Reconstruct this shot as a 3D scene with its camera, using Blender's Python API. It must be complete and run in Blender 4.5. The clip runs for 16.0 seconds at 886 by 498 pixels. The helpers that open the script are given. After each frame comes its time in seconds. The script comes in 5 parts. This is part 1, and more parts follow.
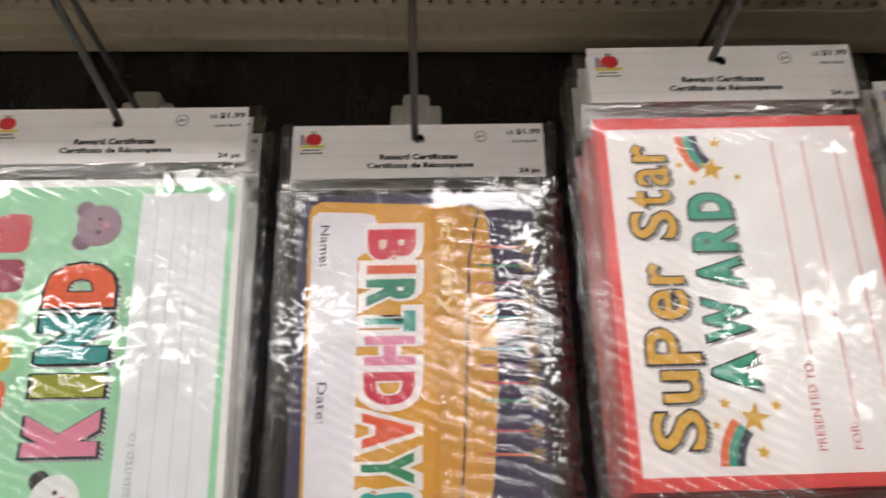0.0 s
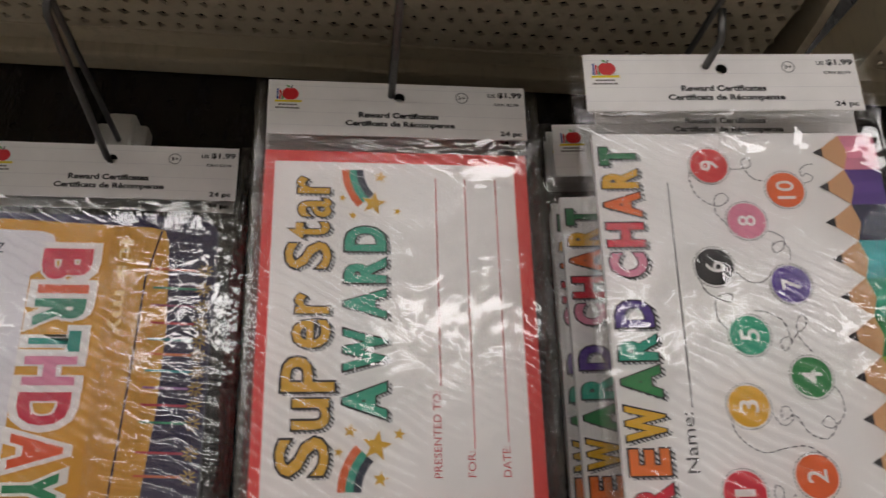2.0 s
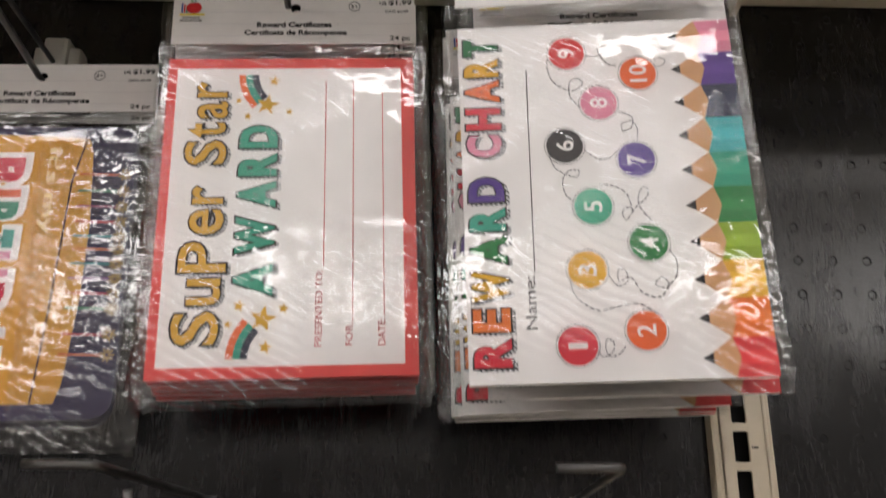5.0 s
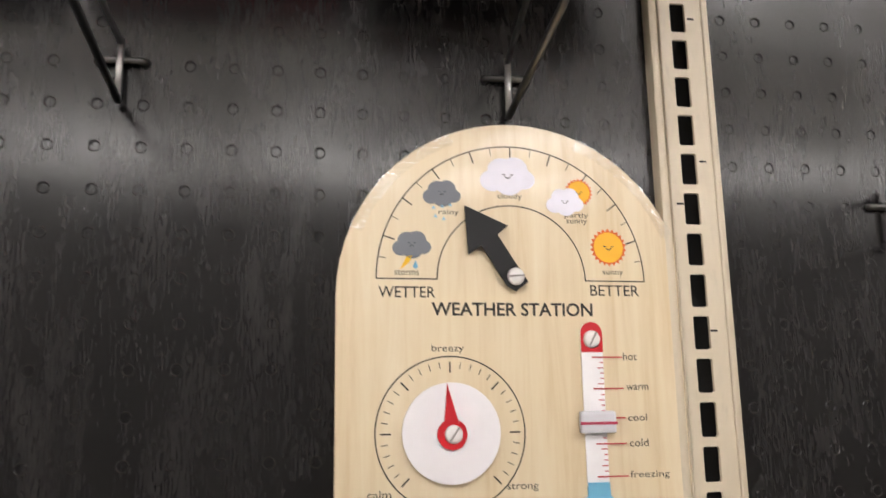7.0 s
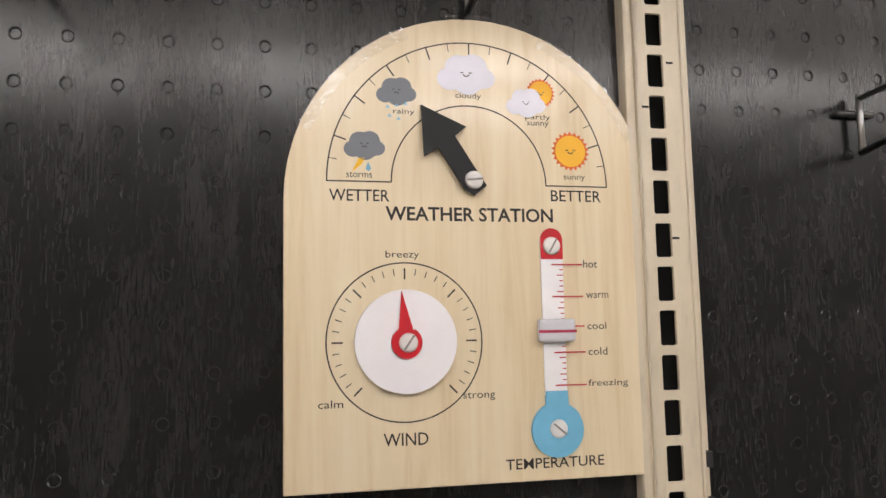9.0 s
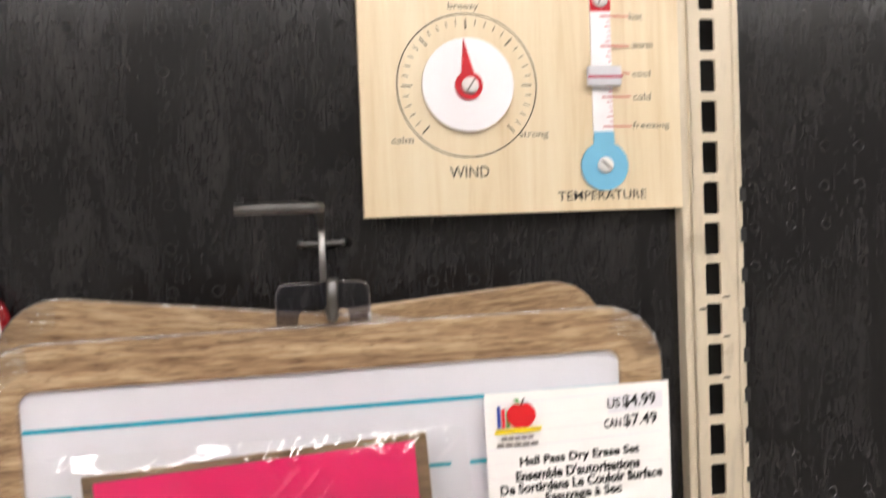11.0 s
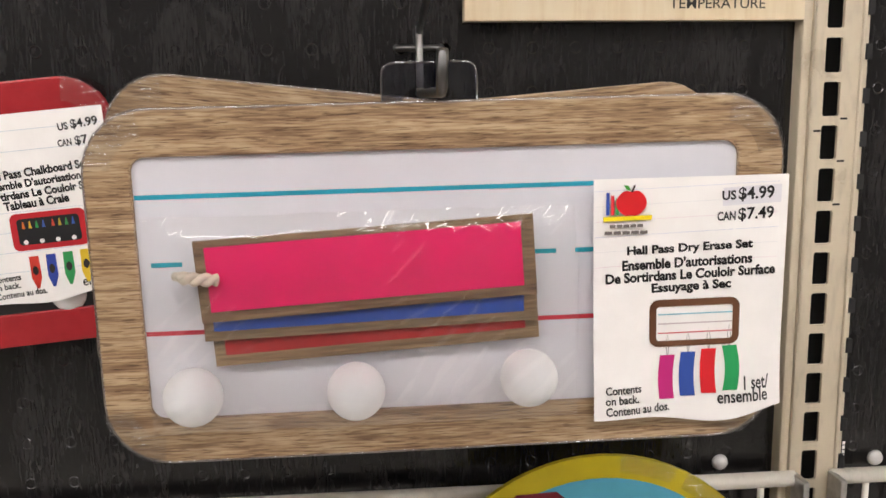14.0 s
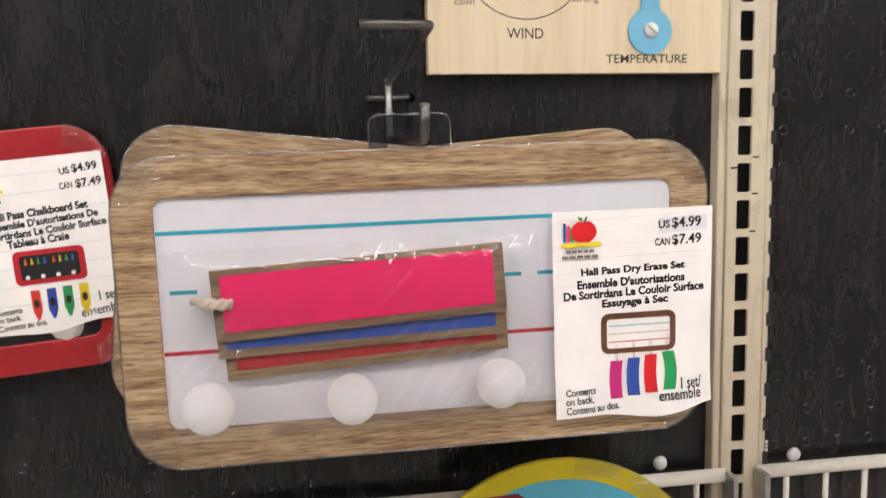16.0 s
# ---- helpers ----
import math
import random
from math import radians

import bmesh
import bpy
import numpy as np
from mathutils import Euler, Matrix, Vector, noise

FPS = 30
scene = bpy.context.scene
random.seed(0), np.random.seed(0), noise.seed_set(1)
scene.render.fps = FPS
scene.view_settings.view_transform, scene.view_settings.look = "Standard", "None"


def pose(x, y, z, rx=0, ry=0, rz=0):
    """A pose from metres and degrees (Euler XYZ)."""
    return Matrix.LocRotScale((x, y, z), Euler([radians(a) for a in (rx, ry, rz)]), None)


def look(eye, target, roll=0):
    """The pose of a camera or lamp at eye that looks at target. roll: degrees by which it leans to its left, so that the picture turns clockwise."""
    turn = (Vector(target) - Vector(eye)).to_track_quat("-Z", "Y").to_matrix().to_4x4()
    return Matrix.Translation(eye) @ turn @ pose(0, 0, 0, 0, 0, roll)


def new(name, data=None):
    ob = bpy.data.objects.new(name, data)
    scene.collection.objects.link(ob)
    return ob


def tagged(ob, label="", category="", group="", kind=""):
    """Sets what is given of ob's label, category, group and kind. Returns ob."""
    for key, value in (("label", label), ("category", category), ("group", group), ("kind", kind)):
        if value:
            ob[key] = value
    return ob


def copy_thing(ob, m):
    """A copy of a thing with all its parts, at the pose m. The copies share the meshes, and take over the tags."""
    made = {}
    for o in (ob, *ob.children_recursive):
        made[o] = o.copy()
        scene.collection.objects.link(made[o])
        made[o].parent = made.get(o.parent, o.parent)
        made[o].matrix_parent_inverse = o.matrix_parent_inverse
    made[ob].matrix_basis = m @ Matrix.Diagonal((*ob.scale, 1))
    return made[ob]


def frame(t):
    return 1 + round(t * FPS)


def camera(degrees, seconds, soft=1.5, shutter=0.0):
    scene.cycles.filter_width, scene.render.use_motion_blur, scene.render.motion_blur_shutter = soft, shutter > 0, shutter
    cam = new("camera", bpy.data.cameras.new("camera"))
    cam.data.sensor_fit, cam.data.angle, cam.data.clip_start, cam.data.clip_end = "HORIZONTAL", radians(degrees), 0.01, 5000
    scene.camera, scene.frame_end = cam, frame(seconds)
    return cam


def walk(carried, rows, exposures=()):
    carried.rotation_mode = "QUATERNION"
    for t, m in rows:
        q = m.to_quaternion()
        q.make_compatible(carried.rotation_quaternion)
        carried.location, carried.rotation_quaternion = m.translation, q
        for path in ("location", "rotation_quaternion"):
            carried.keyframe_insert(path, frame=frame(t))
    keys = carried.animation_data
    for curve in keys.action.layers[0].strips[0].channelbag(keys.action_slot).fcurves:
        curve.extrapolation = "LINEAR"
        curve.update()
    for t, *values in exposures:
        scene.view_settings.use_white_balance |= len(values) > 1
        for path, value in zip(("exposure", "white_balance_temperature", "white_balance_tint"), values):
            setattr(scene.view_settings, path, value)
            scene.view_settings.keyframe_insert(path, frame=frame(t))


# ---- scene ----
# ---- camera ----
cam = camera(55.7, 16.0, 1.5, 0.5)
PATH = [
    (0, (0.041, -0.51, 1.594), (0.07, 1.36, 2.301), 0.2),
    (0.5, (0.054, -0.529, 1.6), (0.253, 1.332, 2.305), -0.7),
    (1, (0.083, -0.533, 1.603), (0.357, 1.319, 2.307), -0.5),
    (1.5, (0.137, -0.53, 1.606), (0.396, 1.322, 2.316), -0.2),
    (2, (0.19, -0.536, 1.603), (0.398, 1.319, 2.321), 0.3),
    (2.5, (0.235, -0.549, 1.599), (0.385, 1.317, 2.305), 0.6),
    (3, (0.264, -0.554, 1.595), (0.363, 1.32, 2.289), 0.9),
    (3.2, (0.271, -0.556, 1.595), (0.35, 1.321, 2.281), 1.0),
    (5.3, (0.291, -0.566, 1.52), (0.381, 1.336, 2.135), -0.1),
    (5.5, (0.285, -0.562, 1.495), (0.398, 1.344, 2.09), -0.6),
    (6, (0.276, -0.539, 1.419), (0.443, 1.38, 1.956), -1.0),
    (6.5, (0.274, -0.507, 1.358), (0.514, 1.423, 1.827), -1.0),
    (7, (0.278, -0.481, 1.349), (0.597, 1.452, 1.748), -1.0),
    (7.5, (0.281, -0.463, 1.345), (0.657, 1.471, 1.687), -1.0),
    (8, (0.283, -0.452, 1.344), (0.683, 1.488, 1.622), -0.9),
    (8.2, (0.283, -0.453, 1.343), (0.694, 1.487, 1.605), -0.9),
    (10.3, (0.271, -0.485, 1.305), (0.691, 1.464, 1.464), -1.4),
    (10.5, (0.266, -0.495, 1.285), (0.675, 1.458, 1.413), -1.5),
    (11, (0.259, -0.503, 1.259), (0.584, 1.47, 1.204), -2.1),
    (11.5, (0.249, -0.505, 1.239), (0.473, 1.474, 1.059), -2.3),
    (12, (0.24, -0.499, 1.22), (0.407, 1.474, 0.943), -1.8),
    (12.5, (0.237, -0.496, 1.216), (0.394, 1.469, 0.879), -1.0),
    (13, (0.237, -0.496, 1.22), (0.391, 1.468, 0.874), -0.5),
    (13.5, (0.241, -0.493, 1.221), (0.391, 1.474, 0.887), -0.6),
    (14, (0.243, -0.494, 1.217), (0.396, 1.473, 0.887), -0.8),
    (14.5, (0.247, -0.497, 1.21), (0.4, 1.47, 0.881), -0.8),
    (15, (0.245, -0.513, 1.214), (0.398, 1.457, 0.902), -0.8),
    (15.5, (0.242, -0.537, 1.213), (0.42, 1.435, 0.93), -0.7),
    (16, (0.215, -0.547, 1.222), (0.531, 1.412, 0.971), -1.2),
]
EXPOSURES = [(0.0, -0.75), (0.5, -1.0), (1.0, -1.25), (2.0, -1.6), (2.5, -1.7), (3.0, -1.3), (5.5, -0.98), (6.0, -0.05), (6.5, 0.06), (7.0, -0.4), (8.0, -0.6), (10.5, -0.2), (11.0, -0.05), (12.5, -0.34), (16.0, -0.2)]
walk(cam, [(t, look(eye, target, roll)) for t, eye, target, roll in PATH], EXPOSURES)

# ---- world and lights ----
world = bpy.data.worlds.new("store_interior")
scene.world = world
world.use_nodes = True
world.node_tree.nodes["Background"].inputs[0].default_value = (1.0, 0.96, 0.92, 1)
world.node_tree.nodes["Background"].inputs[1].default_value = 0.02
LAMP = 23.0          # radiance of the ceiling tubes
P = 0.0254           # pitch of pegboard and upright slots
GX, GZ = 0.1827, 1.5052   # one hole of the pegboard grid


# ---- materials ----
def nodes_of(name):
    m = bpy.data.materials.new(name)
    m.use_nodes = True
    return m, m.node_tree.nodes, m.node_tree.links, m.node_tree.nodes["Principled BSDF"]


def mapped(n, l, scale=(1, 1, 1), rot=(0, 0, 0), per_object=False):
    tc, mp = n.new("ShaderNodeTexCoord"), n.new("ShaderNodeMapping")
    mp.inputs["Scale"].default_value, mp.inputs["Rotation"].default_value = scale, rot
    l.new(tc.outputs["Object"], mp.inputs["Vector"])
    if per_object:
        info, mul = n.new("ShaderNodeObjectInfo"), n.new("ShaderNodeMath")
        mul.operation = "MULTIPLY"
        mul.inputs[1].default_value = 37.0
        l.new(info.outputs["Random"], mul.inputs[0])
        l.new(mul.outputs[0], mp.inputs["Location"])
    return mp.outputs[0]


def noise_tex(n, l, vec, scale, detail=4.0, rough=0.55, distort=0.0):
    t = n.new("ShaderNodeTexNoise")
    t.inputs["Scale"].default_value, t.inputs["Detail"].default_value = scale, detail
    t.inputs["Roughness"].default_value, t.inputs["Distortion"].default_value = rough, distort
    l.new(vec, t.inputs["Vector"])
    return t.outputs["Fac"]


def ramp(n, l, fac, stops):
    r = n.new("ShaderNodeValToRGB")
    e = r.color_ramp.elements
    while len(e) < len(stops):
        e.new(0.5)
    for el, (pos, col) in zip(e, stops):
        el.position, el.color = pos, (*col, 1)
    l.new(fac, r.inputs[0])
    return r.outputs[0]


def bump(n, l, b, height, strength, distance=0.001):
    k = n.new("ShaderNodeBump")
    k.inputs["Strength"].default_value, k.inputs["Distance"].default_value = strength, distance
    l.new(height, k.inputs["Height"])
    l.new(k.outputs[0], b.inputs["Normal"])
    return k


def srgb(h):
    return tuple((c / 12.92 if c <= 0.04045 else ((c + 0.055) / 1.055) ** 2.4) for c in (int(h[i:i + 2], 16) / 255 for i in (0, 2, 4)))


def paper(name, hexcol, rough=0.45, vary=0.05, spec=0.4):
    """Printed or coated card: its ink, a faint mottle and a very fine relief."""
    m, n, l, b = nodes_of(name)
    c = srgb(hexcol)
    v = noise_tex(n, l, mapped(n, l), 55.0, 5)
    l.new(ramp(n, l, v, ((0.3, tuple(x * (1 - vary) for x in c)), (0.7, tuple(min(1, x * (1 + vary)) for x in c)))), b.inputs["Base Color"])
    b.inputs["Roughness"].default_value, b.inputs["Specular IOR Level"].default_value = rough, spec
    bump(n, l, b, noise_tex(n, l, mapped(n, l), 900.0, 2), 0.05, 0.0003)
    return m


def enamel(name, col, rough=0.35):
    """Powder-coated steel with faint orange peel, scuffs and grime."""
    m, n, l, b = nodes_of(name)
    big, small = noise_tex(n, l, mapped(n, l), 9.0, 6, 0.65), noise_tex(n, l, mapped(n, l, (1, 1, 0.25)), 160.0, 3)
    mix = n.new("ShaderNodeMath")
    mix.operation = "MULTIPLY"
    l.new(big, mix.inputs[0]), l.new(small, mix.inputs[1])
    l.new(ramp(n, l, mix.outputs[0], ((0.1, tuple(x * 0.8 for x in col)), (0.22, col), (0.5, tuple(min(1, x * 1.06) for x in col)))), b.inputs["Base Color"])
    l.new(ramp(n, l, big, ((0.35, (rough - 0.06,) * 3), (0.7, (rough + 0.12,) * 3))), b.inputs["Roughness"])
    bump(n, l, b, noise_tex(n, l, mapped(n, l), 700.0, 2), 0.08, 0.0005)
    return m


def board_laminate(name):
    """Dark laminate with an upright wood grain, half glossy."""
    m, n, l, b = nodes_of(name)
    fine = noise_tex(n, l, mapped(n, l, (850, 850, 95)), 1.0, 5, 0.6, 0.4)
    broad = noise_tex(n, l, mapped(n, l, (40, 40, 14)), 1.0, 4, 0.6, 1.2)
    add = n.new("ShaderNodeMath")
    add.operation = "ADD"
    l.new(fine, add.inputs[0]), l.new(broad, add.inputs[1])
    half = n.new("ShaderNodeMath")
    half.operation = "MULTIPLY"
    half.inputs[1].default_value = 0.5
    l.new(add.outputs[0], half.inputs[0])
    l.new(ramp(n, l, half.outputs[0], ((0.38, (0.006, 0.0057, 0.006)), (0.5, (0.012, 0.0114, 0.0117)), (0.62, (0.024, 0.0228, 0.0228)))), b.inputs["Base Color"])
    l.new(ramp(n, l, half.outputs[0], ((0.38, (0.17,) * 3), (0.62, (0.21,) * 3))), b.inputs["Roughness"])
    b.inputs["Specular IOR Level"].default_value = 0.5
    k = bump(n, l, b, half.outputs[0], 0.045, 0.0004)
    def calc(op, x, y=None):
        q = n.new("ShaderNodeMath")
        q.operation = op
        for slot, v in zip(q.inputs, (x, y)):
            if v is not None and not isinstance(v, (int, float)):
                l.new(v, slot)
            elif v is not None:
                slot.default_value = v
        return q.outputs[0]
    sep = n.new("ShaderNodeSeparateXYZ")    # the hardboard has buckled into a shallow ridge along a row of hooks
    l.new(mapped(n, l), sep.inputs[0])
    slow = noise_tex(n, l, mapped(n, l), 6.0, 1)
    d = calc("ADD", calc("SUBTRACT", sep.outputs[2], 1.508), calc("MULTIPLY", slow, 0.03))
    ridge = calc("EXPONENT", calc("MULTIPLY", calc("SQRT", calc("ADD", calc("MULTIPLY", d, d), 0.0012)), -13.0))
    waves = calc("MULTIPLY", noise_tex(n, l, mapped(n, l), 8.0, 1), 0.0016)
    warp = n.new("ShaderNodeBump")
    warp.inputs["Strength"].default_value, warp.inputs["Distance"].default_value = 1.0, 1.0
    l.new(calc("ADD", calc("MULTIPLY", ridge, 0.0042), waves), warp.inputs["Height"])
    l.new(warp.outputs[0], k.inputs["Normal"])
    return m


def wood(name, dark, mid, light, along=(9, 300, 300), rough=0.5, per_object=True, ring=0.6, spread=(0.36, 0.62), coat=0.0):
    """Sawn veneer: streaks along x, pores and a slow change of tone."""
    m, n, l, b = nodes_of(name)
    streak = noise_tex(n, l, mapped(n, l, along, per_object=per_object), 1.0, 5, 0.65, ring)
    slow = noise_tex(n, l, mapped(n, l, tuple(a * 0.12 for a in along), per_object=per_object), 1.0, 3, 0.5, ring)
    mix = n.new("ShaderNodeMath")
    mix.operation = "MULTIPLY_ADD"
    mix.inputs[1].default_value = 0.62
    l.new(streak, mix.inputs[0])
    k = n.new("ShaderNodeMath")
    k.operation = "MULTIPLY"
    k.inputs[1].default_value = 0.38
    l.new(slow, k.inputs[0]), l.new(k.outputs[0], mix.inputs[2])
    l.new(ramp(n, l, mix.outputs[0], ((spread[0], dark), (0.5, mid), (spread[1], light))), b.inputs["Base Color"])
    b.inputs["Roughness"].default_value = rough
    b.inputs["Coat Weight"].default_value, b.inputs["Coat Roughness"].default_value = coat, 0.09
    bump(n, l, b, streak, 0.15, 0.0004)
    return m


def oak_print(name, dark, mid, light):
    """Oak under clear wrap: broad bands, fine streaks and short dark pores along x."""
    m, n, l, b = nodes_of(name)
    band = noise_tex(n, l, mapped(n, l, (14, 170, 170), per_object=True), 1.0, 3, 0.55, 0.8)
    fine = noise_tex(n, l, mapped(n, l, (60, 1150, 1150), per_object=True), 1.0, 4, 0.6, 0.25)
    mix = n.new("ShaderNodeMath")
    mix.operation = "MULTIPLY_ADD"
    mix.inputs[1].default_value = 0.5
    half = n.new("ShaderNodeMath")
    half.operation = "MULTIPLY"
    half.inputs[1].default_value = 0.5
    l.new(band, half.inputs[0])
    l.new(fine, mix.inputs[0]), l.new(half.outputs[0], mix.inputs[2])
    tone = ramp(n, l, mix.outputs[0], ((0.40, dark), (0.5, mid), (0.6, light)))
    pores = ramp(n, l, noise_tex(n, l, mapped(n, l, (105, 1500, 1500), per_object=True), 1.0, 2, 0.5, 0.1), ((0.34, (0.42, 0.36, 0.30)), (0.45, (1, 1, 1))))
    mul = n.new("ShaderNodeMixRGB")
    mul.blend_type = "MULTIPLY"
    mul.inputs[0].default_value = 1.0
    l.new(tone, mul.inputs[1]), l.new(pores, mul.inputs[2])
    l.new(mul.outputs[0], b.inputs["Base Color"])
    b.inputs["Roughness"].default_value = 0.5
    b.inputs["Coat Weight"].default_value, b.inputs["Coat Roughness"].default_value = 0.8, 0.06
    bump(n, l, b, fine, 0.12, 0.0003)
    k = n.new("ShaderNodeBump")             # the wrap lies slack over the wood
    k.inputs["Strength"].default_value, k.inputs["Distance"].default_value = 1.0, 0.0012
    l.new(noise_tex(n, l, mapped(n, l, (30, 60, 60), per_object=True), 1.0, 3, 0.6, 1.5), k.inputs["Height"])
    l.new(k.outputs[0], b.inputs["Coat Normal"])
    return m


def film_plastic(name, wrinkle, scale, coat=0.09, tint=(1, 1, 1), rough=0.07, stretch=(1, 1, 1), rot=(0, 0, 0), zones=16.0, slack=1.1, cover=0.48):
    """Clear film: see-through, with a sharp gloss broken by creases."""
    m = bpy.data.materials.new(name)
    m.use_nodes = True
    n, l = m.node_tree.nodes, m.node_tree.links
    n.remove(n["Principled BSDF"])
    clear, gloss, mix, fres = (n.new("ShaderNode" + s) for s in ("BsdfTransparent", "BsdfGlossy", "MixShader", "Fresnel"))
    clear.inputs[0].default_value, gloss.inputs["Roughness"].default_value = (*tint, 1), rough
    fres.inputs[0].default_value = 1.5
    add = n.new("ShaderNodeMath")
    add.operation = "ADD"
    add.inputs[1].default_value = coat - 0.04
    l.new(fres.outputs[0], add.inputs[0])
    w = n.new("ShaderNodeTexWave")          # fine curved creases, lying side by side
    w.bands_direction, w.inputs["Scale"].default_value = "Z", scale
    w.inputs["Distortion"].default_value, w.inputs["Detail"].default_value, w.inputs["Detail Scale"].default_value = 6.0, 2.0, 0.7
    l.new(mapped(n, l, stretch, rot, True), w.inputs["Vector"])
    thin = n.new("ShaderNodeMath")
    thin.operation = "POWER"
    thin.inputs[1].default_value = 2.2
    l.new(w.outputs["Fac"], thin.inputs[0])
    zone = ramp(n, l, noise_tex(n, l, mapped(n, l, (1, 1, 1), (0, 0, 0), True), zones, 1), ((cover, (0.0,) * 3), (cover + 0.13, (1.0,) * 3)))
    mul = n.new("ShaderNodeMath")
    mul.operation = "MULTIPLY"
    l.new(thin.outputs[0], mul.inputs[0]), l.new(zone, mul.inputs[1])
    k = n.new("ShaderNodeBump")
    k.inputs["Strength"].default_value, k.inputs["Distance"].default_value = 1.0, wrinkle
    swell = n.new("ShaderNodeMath")         # broad slackness of the film
    swell.operation = "MULTIPLY_ADD"
    swell.inputs[1].default_value = slack
    l.new(noise_tex(n, l, mapped(n, l, (1, 1, 1), (0, 0, 0), True), 34.0, 2, 0.55, 0.8), swell.inputs[0])
    l.new(mul.outputs[0], swell.inputs[2])
    l.new(swell.outputs[0], k.inputs["Height"])
    l.new(k.outputs[0], gloss.inputs["Normal"])
    l.new(add.outputs[0], mix.inputs[0]), l.new(clear.outputs[0], mix.inputs[1]), l.new(gloss.outputs[0], mix.inputs[2])
    l.new(mix.outputs[0], n["Material Output"].inputs[0])
    return m


def plain(name, col, rough=0.4, metal=0.0, spec=0.5, grain=0.04):
    m, n, l, b = nodes_of(name)
    v = noise_tex(n, l, mapped(n, l), 130.0, 4)
    l.new(ramp(n, l, v, ((0.3, tuple(x * (1 - grain) for x in col)), (0.7, tuple(min(1, x * (1 + grain)) for x in col)))), b.inputs["Base Color"])
    b.inputs["Roughness"].default_value, b.inputs["Metallic"].default_value, b.inputs["Specular IOR Level"].default_value = rough, metal, spec
    bump(n, l, b, v, 0.06, 0.0004)
    return m


def hatched(name):
    """Ink hatching: thin black strokes on white."""
    m, n, l, b = nodes_of(name)
    w = n.new("ShaderNodeTexWave")
    w.inputs["Scale"].default_value, w.inputs["Distortion"].default_value, w.inputs["Detail"].default_value = 230.0, 0.6, 1.0
    l.new(mapped(n, l, (1, 1, 1), (0, 0, 0)), w.inputs["Vector"])
    w.bands_direction = "DIAGONAL"
    l.new(ramp(n, l, w.outputs["Fac"], ((0.42, (0.03, 0.03, 0.035)), (0.55, (0.72, 0.72, 0.72)))), b.inputs["Base Color"])
    b.inputs["Roughness"].default_value = 0.5
    return m


PEG = board_laminate("dark_woodgrain_laminate")
CREAM = enamel("cream_enamelled_steel", (0.62, 0.54, 0.41), 0.33)
SHELF = enamel("beige_enamelled_steel", (0.50, 0.44, 0.32), 0.42)
WHITEWIRE = enamel("white_coated_wire", (0.80, 0.76, 0.68), 0.35)
# near-black: shade painted into holes and slots, and small black marks
SHADEBLACK = plain("near_black_shade_and_marks", (0.012, 0.012, 0.012), 0.8)
WIRE = plain("dull_zinc_wire", (0.13, 0.128, 0.125), 0.34, 1.0, grain=0.15)
ZINC = plain("galvanised_steel", (0.48, 0.48, 0.47), 0.38, 0.9, grain=0.2)
FILM = film_plastic("clear_bag_film", 0.0006, 54.0, 0.088, rough=0.025, rot=(0, -0.5, 0), zones=13.0, slack=1.2, cover=0.49)
CRUMPLE = film_plastic("crumpled_bag_film", 0.0009, 36.0, 0.13, rough=0.02, rot=(0, -0.25, 0), zones=22.0, slack=1.6, cover=0.36)
SEAM = film_plastic("crimped_film", 0.0006, 90.0, 0.09, tint=(0.95, 0.95, 0.94), rough=0.05, zones=60.0, slack=2.0, cover=0.4)
WRAP = film_plastic("clear_pouch_film", 0.0006, 40.0, 0.11, rough=0.03, rot=(0, 0.8, 0), zones=24.0, slack=2.2, cover=0.46)
CLEAR = film_plastic("clear_stiff_plastic", 0.0002, 20.0, 0.08, tint=(0.55, 0.56, 0.64), rough=0.08)
TABFILM = film_plastic("thin_clear_tab", 0.0009, 60.0, 0.03, tint=(0.93, 0.93, 0.94), rough=0.05, zones=90.0)
GLINT = film_plastic("moulded_clear_edge", 0.0002, 20.0, 0.30, tint=(0.75, 0.75, 0.8), rough=0.12)
MILKY = plain("milky_plastic", (0.62, 0.61, 0.57), 0.35)
OAK = oak_print("printed_oak_veneer", (0.19, 0.105, 0.050), (0.36, 0.235, 0.125), (0.52, 0.385, 0.235))
BIRCH = wood("pale_birch_ply", (0.66, 0.51, 0.31), (0.75, 0.62, 0.42), (0.79, 0.68, 0.49), (110, 110, 7), 0.4, False, 0.7, (0.34, 0.66), 0.6)
WALNUT = wood("brown_wood_print", (0.10, 0.062, 0.032), (0.21, 0.14, 0.075), (0.32, 0.225, 0.125), (45, 700, 700), 0.45)
BOARD = paper("white_board_face", "D8D7DD", 0.28, 0.02)
WHITE = paper("white_coated_card", "F4F1EE", 0.4, 0.03)
BALL = plain("white_foam", (0.92, 0.92, 0.92), 0.7, spec=0.3, grain=0.02)
SCREW = plain("white_plastic_screw", (0.78, 0.76, 0.74), 0.3)
HATCH = hatched("ink_hatching")
INKS = {}


def ink(hexcol):
    if hexcol not in INKS:
        INKS[hexcol] = paper("ink_" + hexcol.lower(), hexcol, 0.42, 0.05)
    return INKS[hexcol]


BLACK = ink("1C1A1A")


FILMS = (FILM, CRUMPLE, SEAM, WRAP, CLEAR, GLINT, TABFILM)


